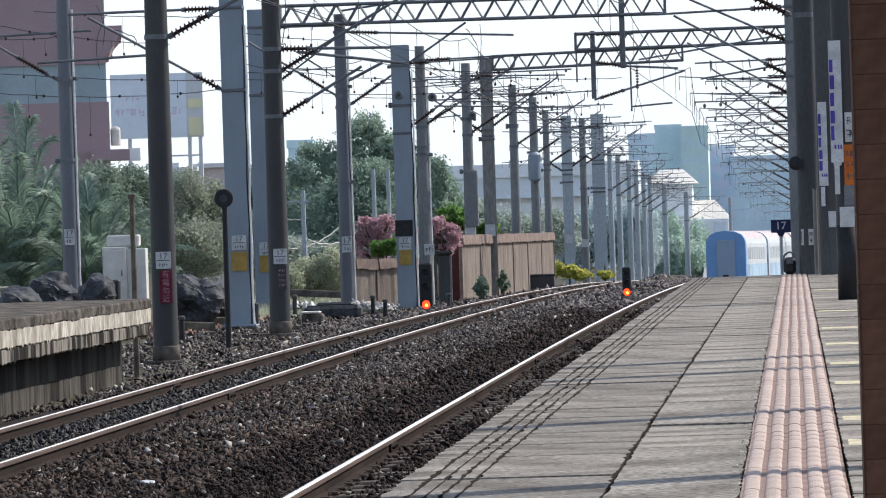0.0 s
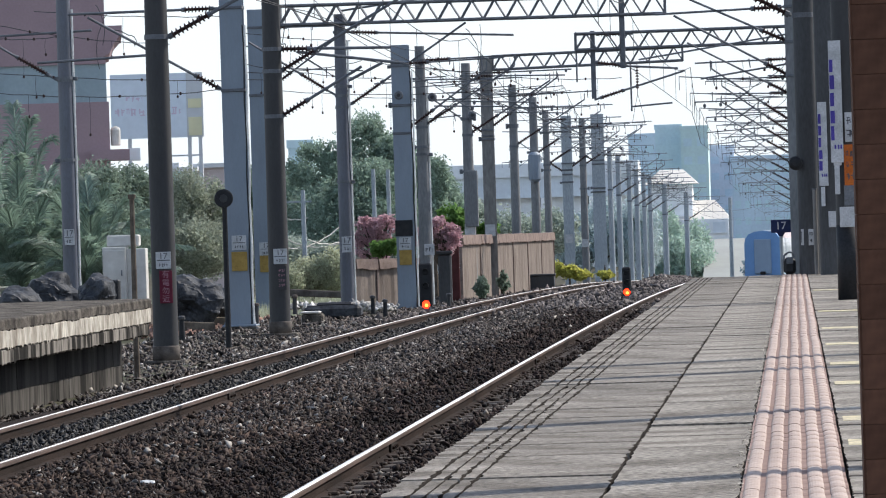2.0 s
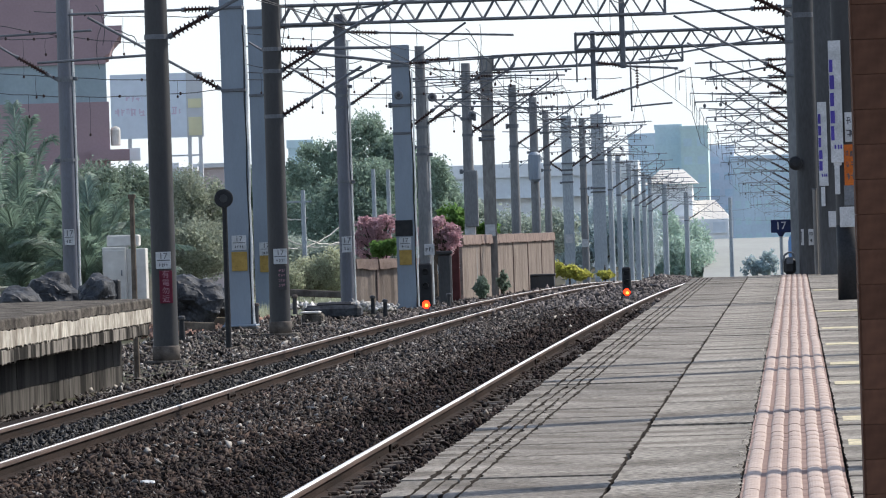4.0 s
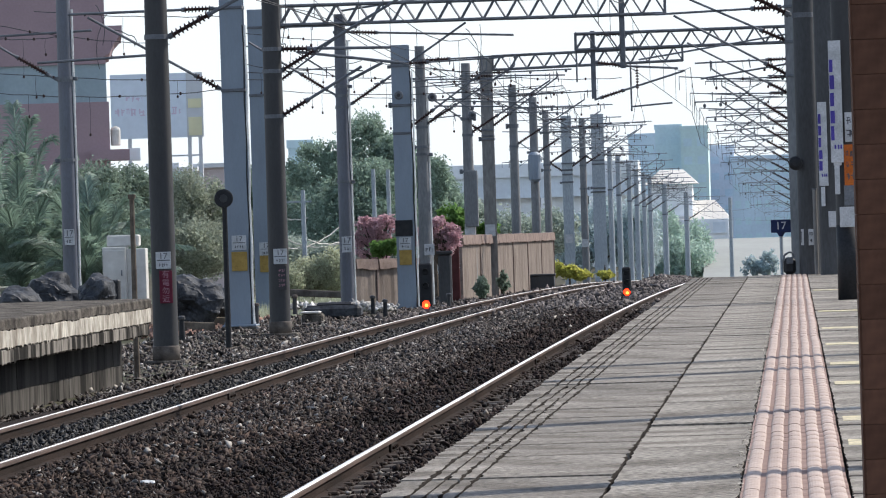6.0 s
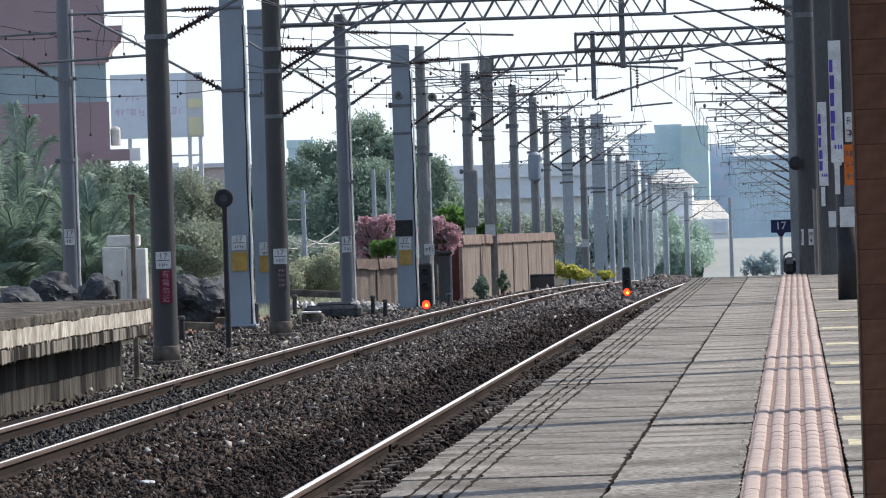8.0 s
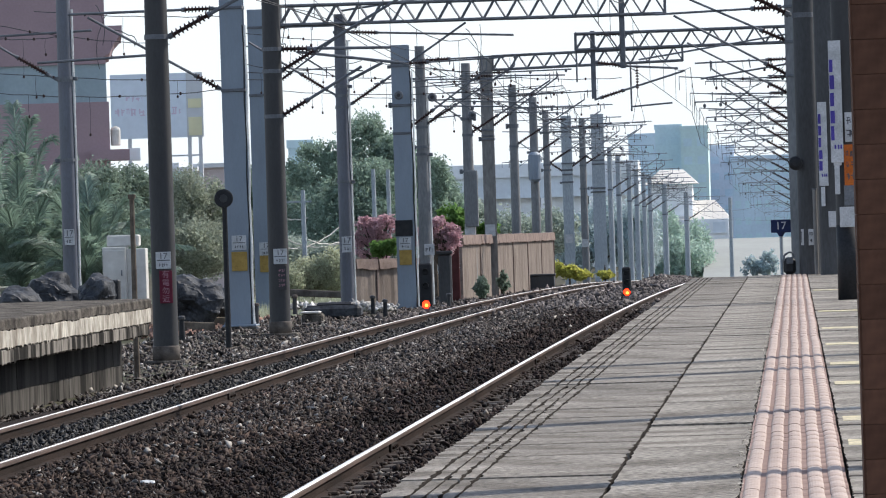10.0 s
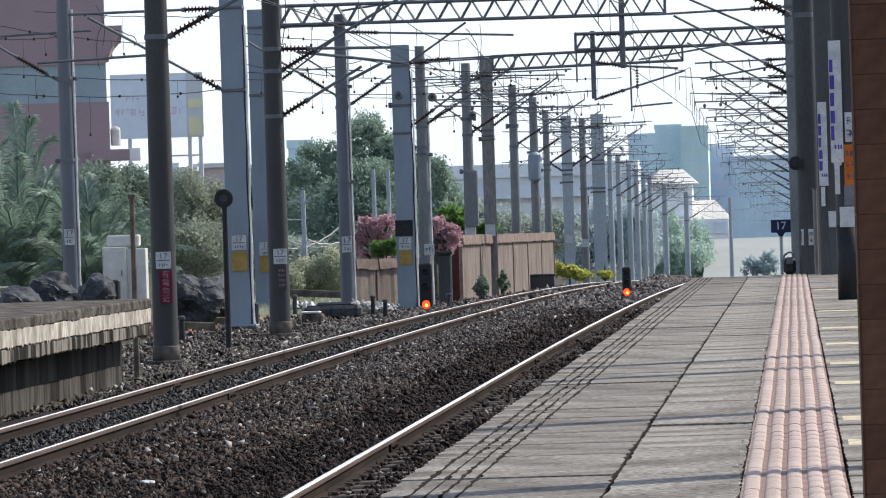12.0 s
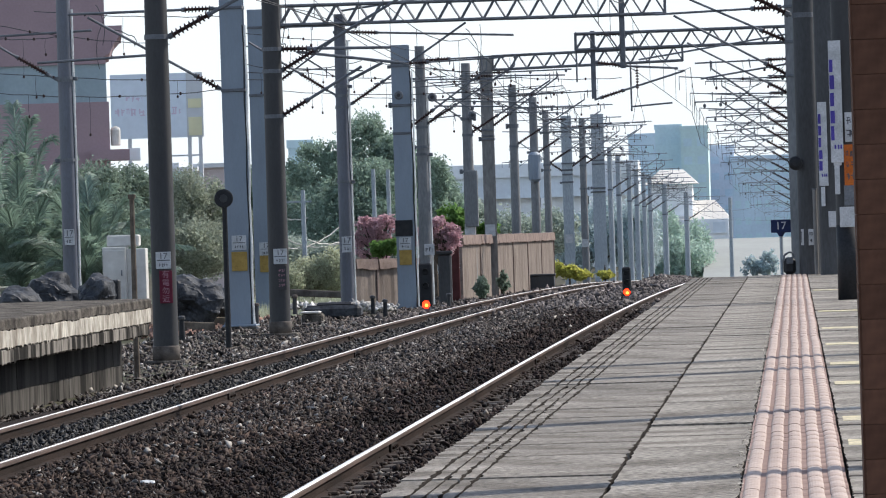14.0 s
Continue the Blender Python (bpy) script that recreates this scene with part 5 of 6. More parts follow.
# ---- lineside things ----
def dwarf_signal(at, w, h, label, lens_r, lens_z):
    """A ground signal: a black housing with three hooded lenses, the lowest lit red, on a stub post."""
    s = thing("ground_signal", at, label, "signal", "ground signals")
    bm = B()
    box(bm, (-w / 2, -0.1, 0.08), (w / 2, 0.1, h), 0.03)
    part("housing", bm, BLACK, s)
    bm = B()
    box(bm, (-w * 0.35, -0.08, -0.2), (w * 0.35, 0.08, 0.08), 0.02)
    part("stub", bm, STEEL, s)
    for i in range(3):
        z = 0.08 + (h - 0.08) * (lens_z + (0.47 - lens_z + 0.33 * (i - 1)) * (i > 0))
        lit = i == 0
        bm = B()
        r = lens_r if lit else lens_r * 0.75
        lathe(bm, [(r, 0), (r, 0.02), (r * 0.6, 0.04)], 16, (0, -0.1, z), Vector((0, -1, 0)).to_track_quat("Z", "Y"))
        part("lens", bm, GLOW_RED if lit else BLACK, s, "lit red lens" if lit else "dark lens")
        if lit:
            bm = B()
            lathe(bm, [(r * 0.42, 0), (r * 0.36, 0.006), (0.004, 0.008)], 12, (0.01, -0.139, z - r * 0.2), Vector((0, -1, 0)).to_track_quat("Z", "Y"))
            part("filament_glow", bm, GLOW_CORE, s, "orange glowing lens centre")
        bm = B()
        for k in range(7):
            a0, a1 = math.pi * k / 7, math.pi * (k + 1) / 7
            ro = r * 1.12
            p = [(ro * math.cos(a0), -0.1, z + ro * math.sin(a0)), (ro * math.cos(a1), -0.1, z + ro * math.sin(a1)),
                 (ro * math.cos(a1), -0.2, z + ro * math.sin(a1)), (ro * math.cos(a0), -0.2, z + ro * math.sin(a0))]
            bm.faces.new([bm.verts.new(v) for v in p])
        bmesh.ops.remove_doubles(bm, verts=bm.verts, dist=0.001)
        bmesh.ops.solidify(bm, geom=bm.faces[:], thickness=0.008)
        part("hood", bm, BLACK, s)
    return s


dwarf_signal((-8.666, 119.0, -0.215), 0.304, 1.084, "tall black ground signal with a lit red lens", 0.095, 0.04)
dwarf_signal((-4.088, 123.0, -0.173), 0.205, 0.765, "short black ground signal with a lit red lens", 0.085, 0.12)


def disc_post():
    s = thing("disc_marker", (-10.405, 92.7, -0.331), "black marker post with a round disc", "marker")
    h = 2.729
    bm = B()
    tube(bm, (0, 0, 0), (0, 0, h), 0.055, 0.045, 12)
    part("post", bm, BLACK, s)
    bm = B()
    lathe(bm, [(0.15, 0), (0.172, 0.015), (0.172, 0.05), (0.15, 0.065)], 28, (0, -0.05, h), Vector((0, -1, 0)).to_track_quat("Z", "Y"))
    d = part("disc", bm, BLACK, s)
    bm = B()
    lathe(bm, [(0.075, 0), (0.07, 0.012)], 20, (0, -0.116, h), Vector((0, -1, 0)).to_track_quat("Z", "Y"))
    part("centre", bm, MAST_DARK, d)


disc_post()


def lump(name, at, size, label, category, mat, seed, group=""):
    """A rough boulder-like heap with folds."""
    bm = B()
    bmesh.ops.create_icosphere(bm, subdivisions=5, radius=1)
    for v in bm.verts:
        strata = (v.co.x * 0.9 + v.co.z * 1.6 + 0.5 * noise.noise(v.co * 1.5)) * 1.5 + seed
        step = strata - math.floor(strata)
        n = noise.noise(v.co * 1.1 + Vector((seed * 7.1, 0, 0))) * 0.36 + noise.noise(v.co * 3.0 + Vector((0, seed * 3.3, 0))) * 0.08
        n += 0.07 * step ** 4 + 0.015 * noise.noise(v.co * 11)
        v.co = Vector((v.co.x * size[0], v.co.y * size[1], v.co.z * size[2] * 0.8)) * (1 + n)
    ob = link(name, bm, mat)
    ob.matrix_basis = pose(*at)
    return tagged(ob, label, category, group)


HEAP = "dark grey weathered boulder heap beside the track"
for i, (px, w, h) in enumerate((
        ((-17.362, 118, 0.437), 0.656, 0.603), ((-15.471, 112, 0.419), 0.423, 0.622), ((-14.005, 118, 0.204), 0.682, 0.734),
        ((-14.846, 122, 0.294), 0.461, 0.596), ((-14.121, 124, 0.03), 0.413, 0.468), ((-17.579, 114, 0.256), 0.507, 0.507))):
    lump("boulder", px, (w, 0.8, h), HEAP, "boulder", ROCK, i + 1, "boulders beside the track")


def cabinet():
    c = thing("relay_cabinet", (-15.822, 120.0, 0.089), "pale grey steel relay cabinet with a raised back", "cabinet")
    w, h = 0.56, 1.387
    bm = B()
    box(bm, (-w - 0.1, -0.35, -0.6), (0.453 + 0.1, 0.35, 0.0), 0.02)
    part("plinth", bm, SLEEPER, c)
    bm = B()
    box(bm, (-w, -0.3, 0), (0, 0.25, h), 0.015)
    part("body", bm, CABINET, c)
    bm = B()
    box(bm, (-w + 0.03, -0.325, 0.1), (-0.03, -0.30, h - 0.08), 0.008)
    d = part("door", bm, CABINET, c)
    bm = B()
    box(bm, (-0.12, -0.345, h * 0.5), (-0.09, -0.325, h * 0.5 + 0.14), 0.004)
    part("handle", bm, STEEL, d)
    bm = B()
    box(bm, (0.0, -0.15, 0), (0.453, 0.3, 1.333), 0.015)
    part("side_unit", bm, CABINET, c)
    bm = B()
    box(bm, (-w * 0.85, -0.1, h), (0.293, 0.3, h + 0.28), 0.03)
    part("top_unit", bm, CABINET, c)


cabinet()

kiosk = thing("cable_kiosk", (-15.645, 116.0, -0.50), "small dark steel kiosk before the relay cabinet", "box")
bm = B()
box(bm, (-0.16, -0.12, 0.0), (0.16, 0.12, 1.24), 0.03)
part("case", bm, MAST_DARK, kiosk)
bm = B()
box(bm, (-0.125, -0.135, 0.70), (0.125, -0.12, 1.17), 0.006)
part("door", bm, BLACK, kiosk)

p = thing("post", (-9.602, 73.5, -0.265), "slim brown rusty post beside the platform end", "post")
bm = B()
tube(bm, (0, 0, 0), (0, 0, 2.63), 0.045, 0.035, 8)
part("shaft", bm, RUST, p)
bm = B()
box(bm, (-0.05, -0.05, 2.597), (0.05, 0.05, 2.662), 0.005)
part("cap", bm, RUST, p)


def trackside_clutter():
    t = thing("cable_trough", (-11.388, 125, -0.448), "long low black cable cover lying on stones", "cover")
    bm = B()
    box(bm, (-0.722, -0.4, -0.05), (0.694, 0.4, 0.306), 0.09)
    part("cover", bm, ROCK, t)
    bm = B()
    box(bm, (-0.417, -0.25, 0.278), (0.5, 0.25, 0.375), 0.05)
    part("lid", bm, MAST_DARK, t)
    t = thing("point_machine", (-11.42, 120, -0.473), "grey weathered point machine box", "box")
    bm = B()
    box(bm, (-0.267, -0.3, -0.05), (0.24, 0.3, 0.227), 0.05)
    part("case", bm, OLD_CONCRETE, t)
    bm = B()
    box(bm, (-0.293, -0.32, 0.227), (0.16, 0.32, 0.28), 0.02)
    part("lid", bm, CABINET, t)
    for i, at in enumerate(((-11.668, 118, -0.065), (-9.963, 123, -0.31), (-8.952, 131, -0.329), (-10.513, 126, -0.257), (-12.361, 116, -0.199), (-11.541, 95, -0.074))):
        t = thing("track_marker", at, "short dark marker stub beside the track", "marker", "marker stubs")
        bm = B()
        tube(bm, (0, 0, -0.15), (0, 0, 0.24), 0.06, 0.05, 10)
        part("stub", bm, BLACK if i % 2 else MAST_DARK, t)
        bm = B()
        lathe(bm, [(0.04, 0.22), (0.075, 0.24), (0.07, 0.29), (0.03, 0.31)], 10)
        part("head", bm, SLEEPER if i in (0, 4) else MAST_DARK, t)
    lump("litter", (-5.02, 38.861, -0.056), (0.055, 0.09, 0.025), "crumpled white paper litter on the ballast", "litter", WHITE, 3)
    # low pale guard rails at the edge of the yard
    g = thing("guard_rail", (-21.408, 135.0, 0.274), "low pale guard rail at the yard edge", "rail")
    for z in (0.12, 0.45):
        bm = B()
        tube(bm, (-2, 0, z), (1.125, 0, z + 0.02), 0.05, seg=6)
        part("rail", bm, CABINET, g)
    for x in (-1.5, 0.1, 0.9):
        bm = B()
        tube(bm, (x, 0.03, -0.3), (x, 0.03, 0.48), 0.05, seg=6)
        part("post", bm, CABINET, g)
    # broken sleepers and slabs in the left background
    for i, (at, l) in enumerate((((-13.823, 118, -0.303), 1.2), ((-13.312, 112, -0.311), 0.9), ((-14.181, 150, -0.198), 2.2), ((-18.271, 130, 0.481), 1.6))):
        bm = B()
        box(bm, (-l / 2, -0.12, -0.1), (l / 2, 0.12, 0.1), 0.02)
        ob = link("old_sleeper", bm, RUST if i < 2 else SLEEPER)
        ob.matrix_basis = pose(*at, 0, 4, 20 - 13 * i)
        tagged(ob, "discarded sleeper lying beside the track", "sleeper", "discarded sleepers")


trackside_clutter()


def fence_run(a, b, h, n, base_z, label, step=None):
    """A brown fence of ribbed panels between posts, with a ragged cap."""
    a, b = Vector(a), Vector(b)
    f = thing("fence", a, label, "fence")
    d = b - a
    ang = math.degrees(math.atan2(d.y, d.x))
    f.matrix_basis = pose(a.x, a.y, a.z, 0, 0, ang)
    L = d.xy.length
    rnd = random.Random(int(L * 100))
    dz = d.z / L
    for i in range(n):
        x0, x1 = L * i / n + 0.04, L * (i + 1) / n - 0.04
        bm = B()
        k = int((x1 - x0) / 0.22)
        rows = []
        for j in range(2 * k + 1):
            u = x0 + (x1 - x0) * j / (2 * k)
            v = (-0.012 if (j // 2) % 2 else 0.004) + rnd.uniform(-0.008, 0.008)
            rows.append([bm.verts.new((u, v, base_z + dz * u)), bm.verts.new((u, v + rnd.uniform(-0.01, 0.01), h + dz * u)), bm.verts.new((u, 0.05, h + dz * u)), bm.verts.new((u, 0.05, base_z + dz * u))])
        for p, q in zip(rows, rows[1:]):
            for s in range(4):
                bm.faces.new((p[s], p[(s + 1) % 4], q[(s + 1) % 4], q[s]))
        bm.faces.new(rows[0])
        bm.faces.new(rows[-1][::-1])
        bmesh.ops.recalc_face_normals(bm, faces=bm.faces)
        part("panel", bm, FENCE, f)
        bm = B()
        rows = []
        for j in range(25):
            u = x0 + (x1 - x0) * j / 24
            lo, hi = h - 0.24 + 0.05 * noise.noise((u * 1.8, h, i)) + rnd.uniform(-0.012, 0.012) + dz * u, h + 0.06 + 0.03 * noise.noise((u * 1.5, i, 3)) + dz * u
            rows.append([bm.verts.new((u, -0.10, lo)), bm.verts.new((u, -0.07, hi)), bm.verts.new((u, 0.08, hi)), bm.verts.new((u, 0.08, lo))])
        for p, q in zip(rows, rows[1:]):
            for s in range(4):
                bm.faces.new((p[s], p[(s + 1) % 4], q[(s + 1) % 4], q[s]))
        bm.faces.new(rows[0])
        bm.faces.new(rows[-1][::-1])
        bmesh.ops.recalc_face_normals(bm, faces=bm.faces)
        part("cap", bm, FENCE_CAP, f)
    for i in range(n + 1):
        bm = B()
        u = L * i / n
        box(bm, (u - 0.045, -0.045, base_z + dz * u), (u + 0.045, 0.04, h + 0.02 + dz * u), 0.01)
        part("post", bm, FENCE_CAP, f)
    return f


fence_run((-12.7, 146, -0.453), (-10.961, 149, -0.495), 1.209, 3, -0.4, "low brown weathered slat fence")
fence_run((-10.513, 160, -0.496), (-9.633, 203, -0.643), 1.796, 6, -0.6, "tall brown weathered slat fence along the railway")
g = thing("gate_post", (-10.594, 158, -0.477), "dark maroon gate post at the fence end", "post")
bm = B()
box(bm, (-0.16, -0.1, -0.4), (0.16, 0.1, 1.826), 0.02)
part("post", bm, MAROON, g)
g = thing("lineside_box", (-10.48, 152, -0.378), "dark upright lineside box beside the fence", "box")
bm = B()
box(bm, (-0.2, -0.15, -0.4), (0.2, 0.15, 1.216), 0.05)
part("body", bm, MAST_SLATE, g)
bm = B()
box(bm, (-0.24, -0.19, 1.216), (0.24, 0.19, 1.317), 0.02)
part("roof", bm, MAST_DARK, g)
for at in ((-17.871, 185, 0.356), (-16.922, 205, 1.244), (-16.406, 206, 1.222)):
    g = thing("old_post", at, "thin pale concrete post among the trees", "post", "thin posts")
    bm = B()
    tube(bm, (0, 0, -3), (0, 0, 2.75), 0.11, 0.08, 8)
    part("shaft", bm, MAST_FAR, g)
    if at[1] < 200:
        bm = B()
        box(bm, (-0.9, -0.03, 2.3), (0.3, 0.03, 2.36))
        part("crossbar", bm, MAST_FAR, g)

w = thing("wire_fence", (-17.545, 186, 0.543), "slack rusty wires strung among the bushes", "wire")
o = w.matrix_basis.translation
for a, b, sag in (((-18.58, 184, 1.006), (-16.635, 187, 1.798), 0.3), ((-17.738, 185, 1.282), (-16.014, 188, 1.628), 0.35), ((-19.362, 186, 2.427), (-17.808, 186, 2.087), 0.2), ((-18.668, 185, 1.414), (-16.693, 186, 1.098), 0.25)):
    a, b = Vector(a) - o, Vector(b) - o
    bm = B()
    strand(bm, [a.lerp(b, i / 10) + Vector((0, 0, -sag * 4 * (i / 10) * (1 - i / 10) + 0.03 * (i % 2))) for i in range(11)], 0.022, 5)
    part("strand", bm, CABINET, w)


# ---- plants ----
def leaf_mesh(name, lobes, count, size, mat, parent=None, seed=0, droop=0.0, long=1.6):
    """A crown of many small folded leaves gathered in clumps inside the lobes (centre and half axes)."""
    rs = np.random.RandomState(seed)
    vol = np.array([l[3] * l[4] * l[5] for l in lobes]) ** 0.7
    pick = rs.choice(len(lobes), size=max(8, count // 22), p=vol / vol.sum())
    c = np.array([l[:3] for l in lobes])[pick]
    ax = np.array([l[3:] for l in lobes])[pick]
    d = rs.normal(size=(len(pick), 3))
    d /= np.linalg.norm(d, axis=1)[:, None]
    clump = c + d * ax * rs.uniform(0.25, 1.0, (len(pick), 1)) ** 0.5
    k = rs.choice(len(pick), size=count)
    pos = clump[k] + rs.normal(size=(count, 3)) * ax[k] * 0.15
    s = size * rs.uniform(0.6, 1.4, count)[:, None]
    u = rs.normal(size=(count, 3))
    u[:, 2] -= droop
    u /= np.linalg.norm(u, axis=1)[:, None]
    v = np.cross(u, rs.normal(size=(count, 3)))
    v /= np.linalg.norm(v, axis=1)[:, None]
    w = np.cross(u, v) * 0.25
    pts = np.stack([pos - u * s * long / 2, pos + v * s * 0.42 + w * s, pos + u * s * long / 2, pos - v * s * 0.42 + w * s], 1).reshape(-1, 3)
    base = 4 * np.arange(count)[:, None]
    faces = np.concatenate([base + np.array([[0, 1, 2]]), base + np.array([[0, 2, 3]])], 1).reshape(-1, 3)
    me = bpy.data.meshes.new(name)
    me.from_pydata(pts.tolist(), [], faces.tolist())
    me.materials.append(mat)
    ob = new(name, me)
    ob.parent = parent
    return ob


def tree(at, lobes, count, size, mat, label, seed, trunk=0.22, name="tree", limbs=None):
    """A tapered trunk with limbs to every lobe of the crown."""
    t = thing(name, at, label, "tree" if name == "tree" else "shrub")
    o = Vector(at)
    bm = B()
    mid = Vector((0, 0, max(0.6, min(l[2] - o.z for l in limbs or lobes) * 0.6)))
    tube(bm, (0, 0, -0.6), mid, trunk, trunk * 0.75, 9)
    for l in limbs or lobes:
        e = Vector(l[:3]) - o
        k = mid.lerp(e, 0.5) + Vector((0, 0, 0.25))
        tube(bm, mid, k, trunk * 0.55, trunk * 0.35, 7)
        tube(bm, k, e, trunk * 0.35, trunk * 0.12, 6)
    part("trunk", bm, BARK, t)
    local = [(l[0] - o.x, l[1] - o.y, l[2] - o.z, *l[3:]) for l in lobes]
    tagged(leaf_mesh("crown", local, count, size, mat, t, seed), kind="stuff")
    return t


def clumps(lobes, n, r, seed):
    """Breaks a few large lobes into many small ones near their surface, for a lumpy crown."""
    rnd = random.Random(seed)
    out = []
    for l in lobes:
        for i in range(n):
            d = Vector((rnd.gauss(0, 1), rnd.gauss(0, 1), rnd.gauss(0, 1))).normalized()
            k = r * rnd.uniform(0.7, 1.3)
            out.append((l[0] + d.x * l[3] * 0.85, l[1] + d.y * l[4] * 0.85, l[2] + d.z * l[5] * 0.85, k, k, k * 0.8))
    return out


def lobe(p, rx, rz, ry=None):
    return (*p, rx, ry or rx, rz)


def palm(at, fronds, label, seed):
    """A palm: a ringed trunk and long feathered fronds in rigid leaflets."""
    t = thing("palm_tree", at, label, "palm", "palms beside the railway")
    rnd = random.Random(seed)
    bm = B()
    lathe(bm, [(0.2, -0.5), (0.17, 0.2), (0.19, 0.25), (0.15, 0.7), (0.17, 0.75), (0.13, 1.2)], 10)
    part("trunk", bm, BARK, t)
    for dx, dy, up, length in fronds:
        verts, faces = [], []
        pts = []
        hang = rnd.uniform(0.08, 0.42)
        spread = rnd.uniform(0.34, 0.5)
        for i in range(15):
            s = i / 14
            pts.append(Vector((dx * s * length * (0.6 + 0.4 * s), dy * s * length, 1.0 + up * s - (up * 0.36 + 0.3) * s ** 3)))
        for i in range(1, 15):
            p, dr = pts[i], (pts[i] - pts[i - 1]).normalized()
            side = dr.cross(Vector((0, 0, 1))).normalized()
            for q in range(8):
                pp = pts[i - 1].lerp(p, q / 8)
                for sg in (-1, 1):
                    ln = 1.05 * math.sin(math.pi * min(1, 0.15 + 0.85 * (i + q / 8) / 15)) + 0.12
                    ln *= rnd.uniform(0.85, 1.1)
                    e = pp + side * sg * ln * (spread + rnd.uniform(-0.06, 0.06)) + dr * ln * rnd.uniform(0.62, 0.74) + Vector((0, rnd.uniform(-0.04, 0.04), -ln * (hang + rnd.uniform(-0.1, 0.1))))
                    m = pp.lerp(e, 0.5) + Vector((0, 0, 0.14 * ln))
                    wd = dr * 0.016
                    b = len(verts)
                    verts += [pp - wd, pp + wd, m + wd * 1.2, m - wd * 1.2, e]
                    faces += [(b, b + 1, b + 2, b + 3), (b + 3, b + 2, b + 4)]
        f = mesh_from("frond", verts, faces, PALM, t)
        bm = B()
        for a, c in zip(pts, pts[1:]):
            tube(bm, a, c, 0.025, 0.02, 5, False)
        part("stalk", bm, PALM, f)


FR = [(-0.95, 0.1, 2.6, 2.9), (-0.55, -0.4, 3.4, 2.4), (-0.15, 0.3, 3.9, 1.8), (0.3, -0.3, 3.6, 2.2), (0.7, 0.2, 2.9, 2.7), (0.95, -0.2, 1.8, 2.9), (-1.0, -0.2, 1.4, 2.6), (0.5, -0.7, 1.6, 2.3), (-0.4, -0.8, 1.4, 2.2), (0.2, 0.8, 2.4, 2.2), (-0.6, 0.6, 2.4, 2.2), (0.85, 0.5, 1.2, 2.5), (-0.75, -0.5, 2.0, 2.6), (0.1, -0.6, 2.9, 2.0), (0.75, -0.5, 2.3, 2.5), (-0.9, 0.4, 1.9, 2.7), (-0.1, -0.9, 2.0, 2.1), (0.55, -0.1, 3.2, 2.4)]
palm((-20.043, 131, -0.9), [(a * 0.7, b, c * 2.15, d * 1.1) for a, b, c, d in FR], "tall green feather palm beside the railway", 1)
palm((-21.552, 134, -0.9), [(a * 0.7, b, c * 2.2, d * 1.1) for a, b, c, d in FR], "tall green feather palm beside the railway", 4)
palm((-18.056, 130, -0.9), [(a * 0.9, b, c * 1.35, d * 1.1) for a, b, c, d in FR], "green feather palm with drooping fronds", 2)
palm((-20.178, 138, -1.0), [(a * 0.8, b, c * 1.5, d * 1.1) for a, b, c, d in FR], "green feather palm with drooping fronds", 3)

BIG_CROWN = [
    lobe((-22.046, 235, 3.985), 1.25, 1.45), lobe((-19.858, 236, 5.3), 1.2, 1.6), lobe((-18.363, 235, 4.1), 1.3, 1.5),
    lobe((-21.134, 233, 2.124), 2.2, 1.5), lobe((-17.0, 236, 3.2), 1.1, 1.7), lobe((-18.801, 233, 1.661), 2.3, 1.5),
    lobe((-23.165, 238, 2.842), 1.1, 1.9), lobe((-20.828, 232, 0.692), 2.3, 1.3),
    lobe((-20.95, 234.5, 4.35), 1.0, 1.15), lobe((-18.25, 235, 4.75), 0.95, 1.0), lobe((-17.2, 235.5, 3.75), 0.95, 1.1),
    lobe((-16.45, 235, 2.5), 0.85, 1.2), lobe((-19.6, 233, 3.2), 1.6, 1.4)]
tree((-20.096, 235, -1.451), clumps(BIG_CROWN, 11, 0.62, 5) + BIG_CROWN + BIG_CROWN,
     110000, 0.095, LEAF_PALE, "large dense dark green broadleaf tree", 11, 0.2, limbs=BIG_CROWN)
tree((-15.957, 225, -1.283), [lobe((-15.705, 225, 3.598), 0.55, 1), lobe((-15.635, 225, 1.841), 0.8, 1), lobe((-15.18, 226, 2.454), 0.65, 0.9)],
     11000, 0.09, LEAF_PALE, "loose green tree behind the masts", 12, 0.15)
tree((-21.313, 160, -0.24), [lobe((-22.032, 160, 3.096), 1.067, 0.889), lobe((-21.085, 161, 2.979), 0.818, 0.853), lobe((-21.273, 158, 1.474), 1.333, 1.244), lobe((-24.42, 166, 1.144), 1.244, 1.067), lobe((-25.582, 165, 1.004), 1.067, 1.067)],
     42000, 0.075, LEAF, "dense green thicket behind the palms", 13, 0.16)
tree((-19.468, 165, -0.383), [lobe((-19.759, 165, 2.762), 0.733, 1.008), lobe((-19.049, 166, 2.463), 0.77, 0.917), lobe((-19.32, 164, 1.188), 1.375, 0.953), lobe((-17.906, 168, 1.113), 0.917, 1.1)],
     26000, 0.07, TWIGGY, "brownish green scrubby tree", 14, 0.14)
tree((-20.748, 168, -0.395), [lobe((-20.73, 168, 1.388), 0.843, 0.917), lobe((-21.272, 168, 2.157), 0.66, 0.825), lobe((-18.9, 176, 2.849), 0.477, 1.1)],
     13000, 0.08, LEAF, "dark green scrub behind the masts", 15, 0.12)


def shrub(at, lobes, count, size, mat, label, seed):
    return tree(at, lobes, count, size, mat, label, seed, 0.05, "shrub")


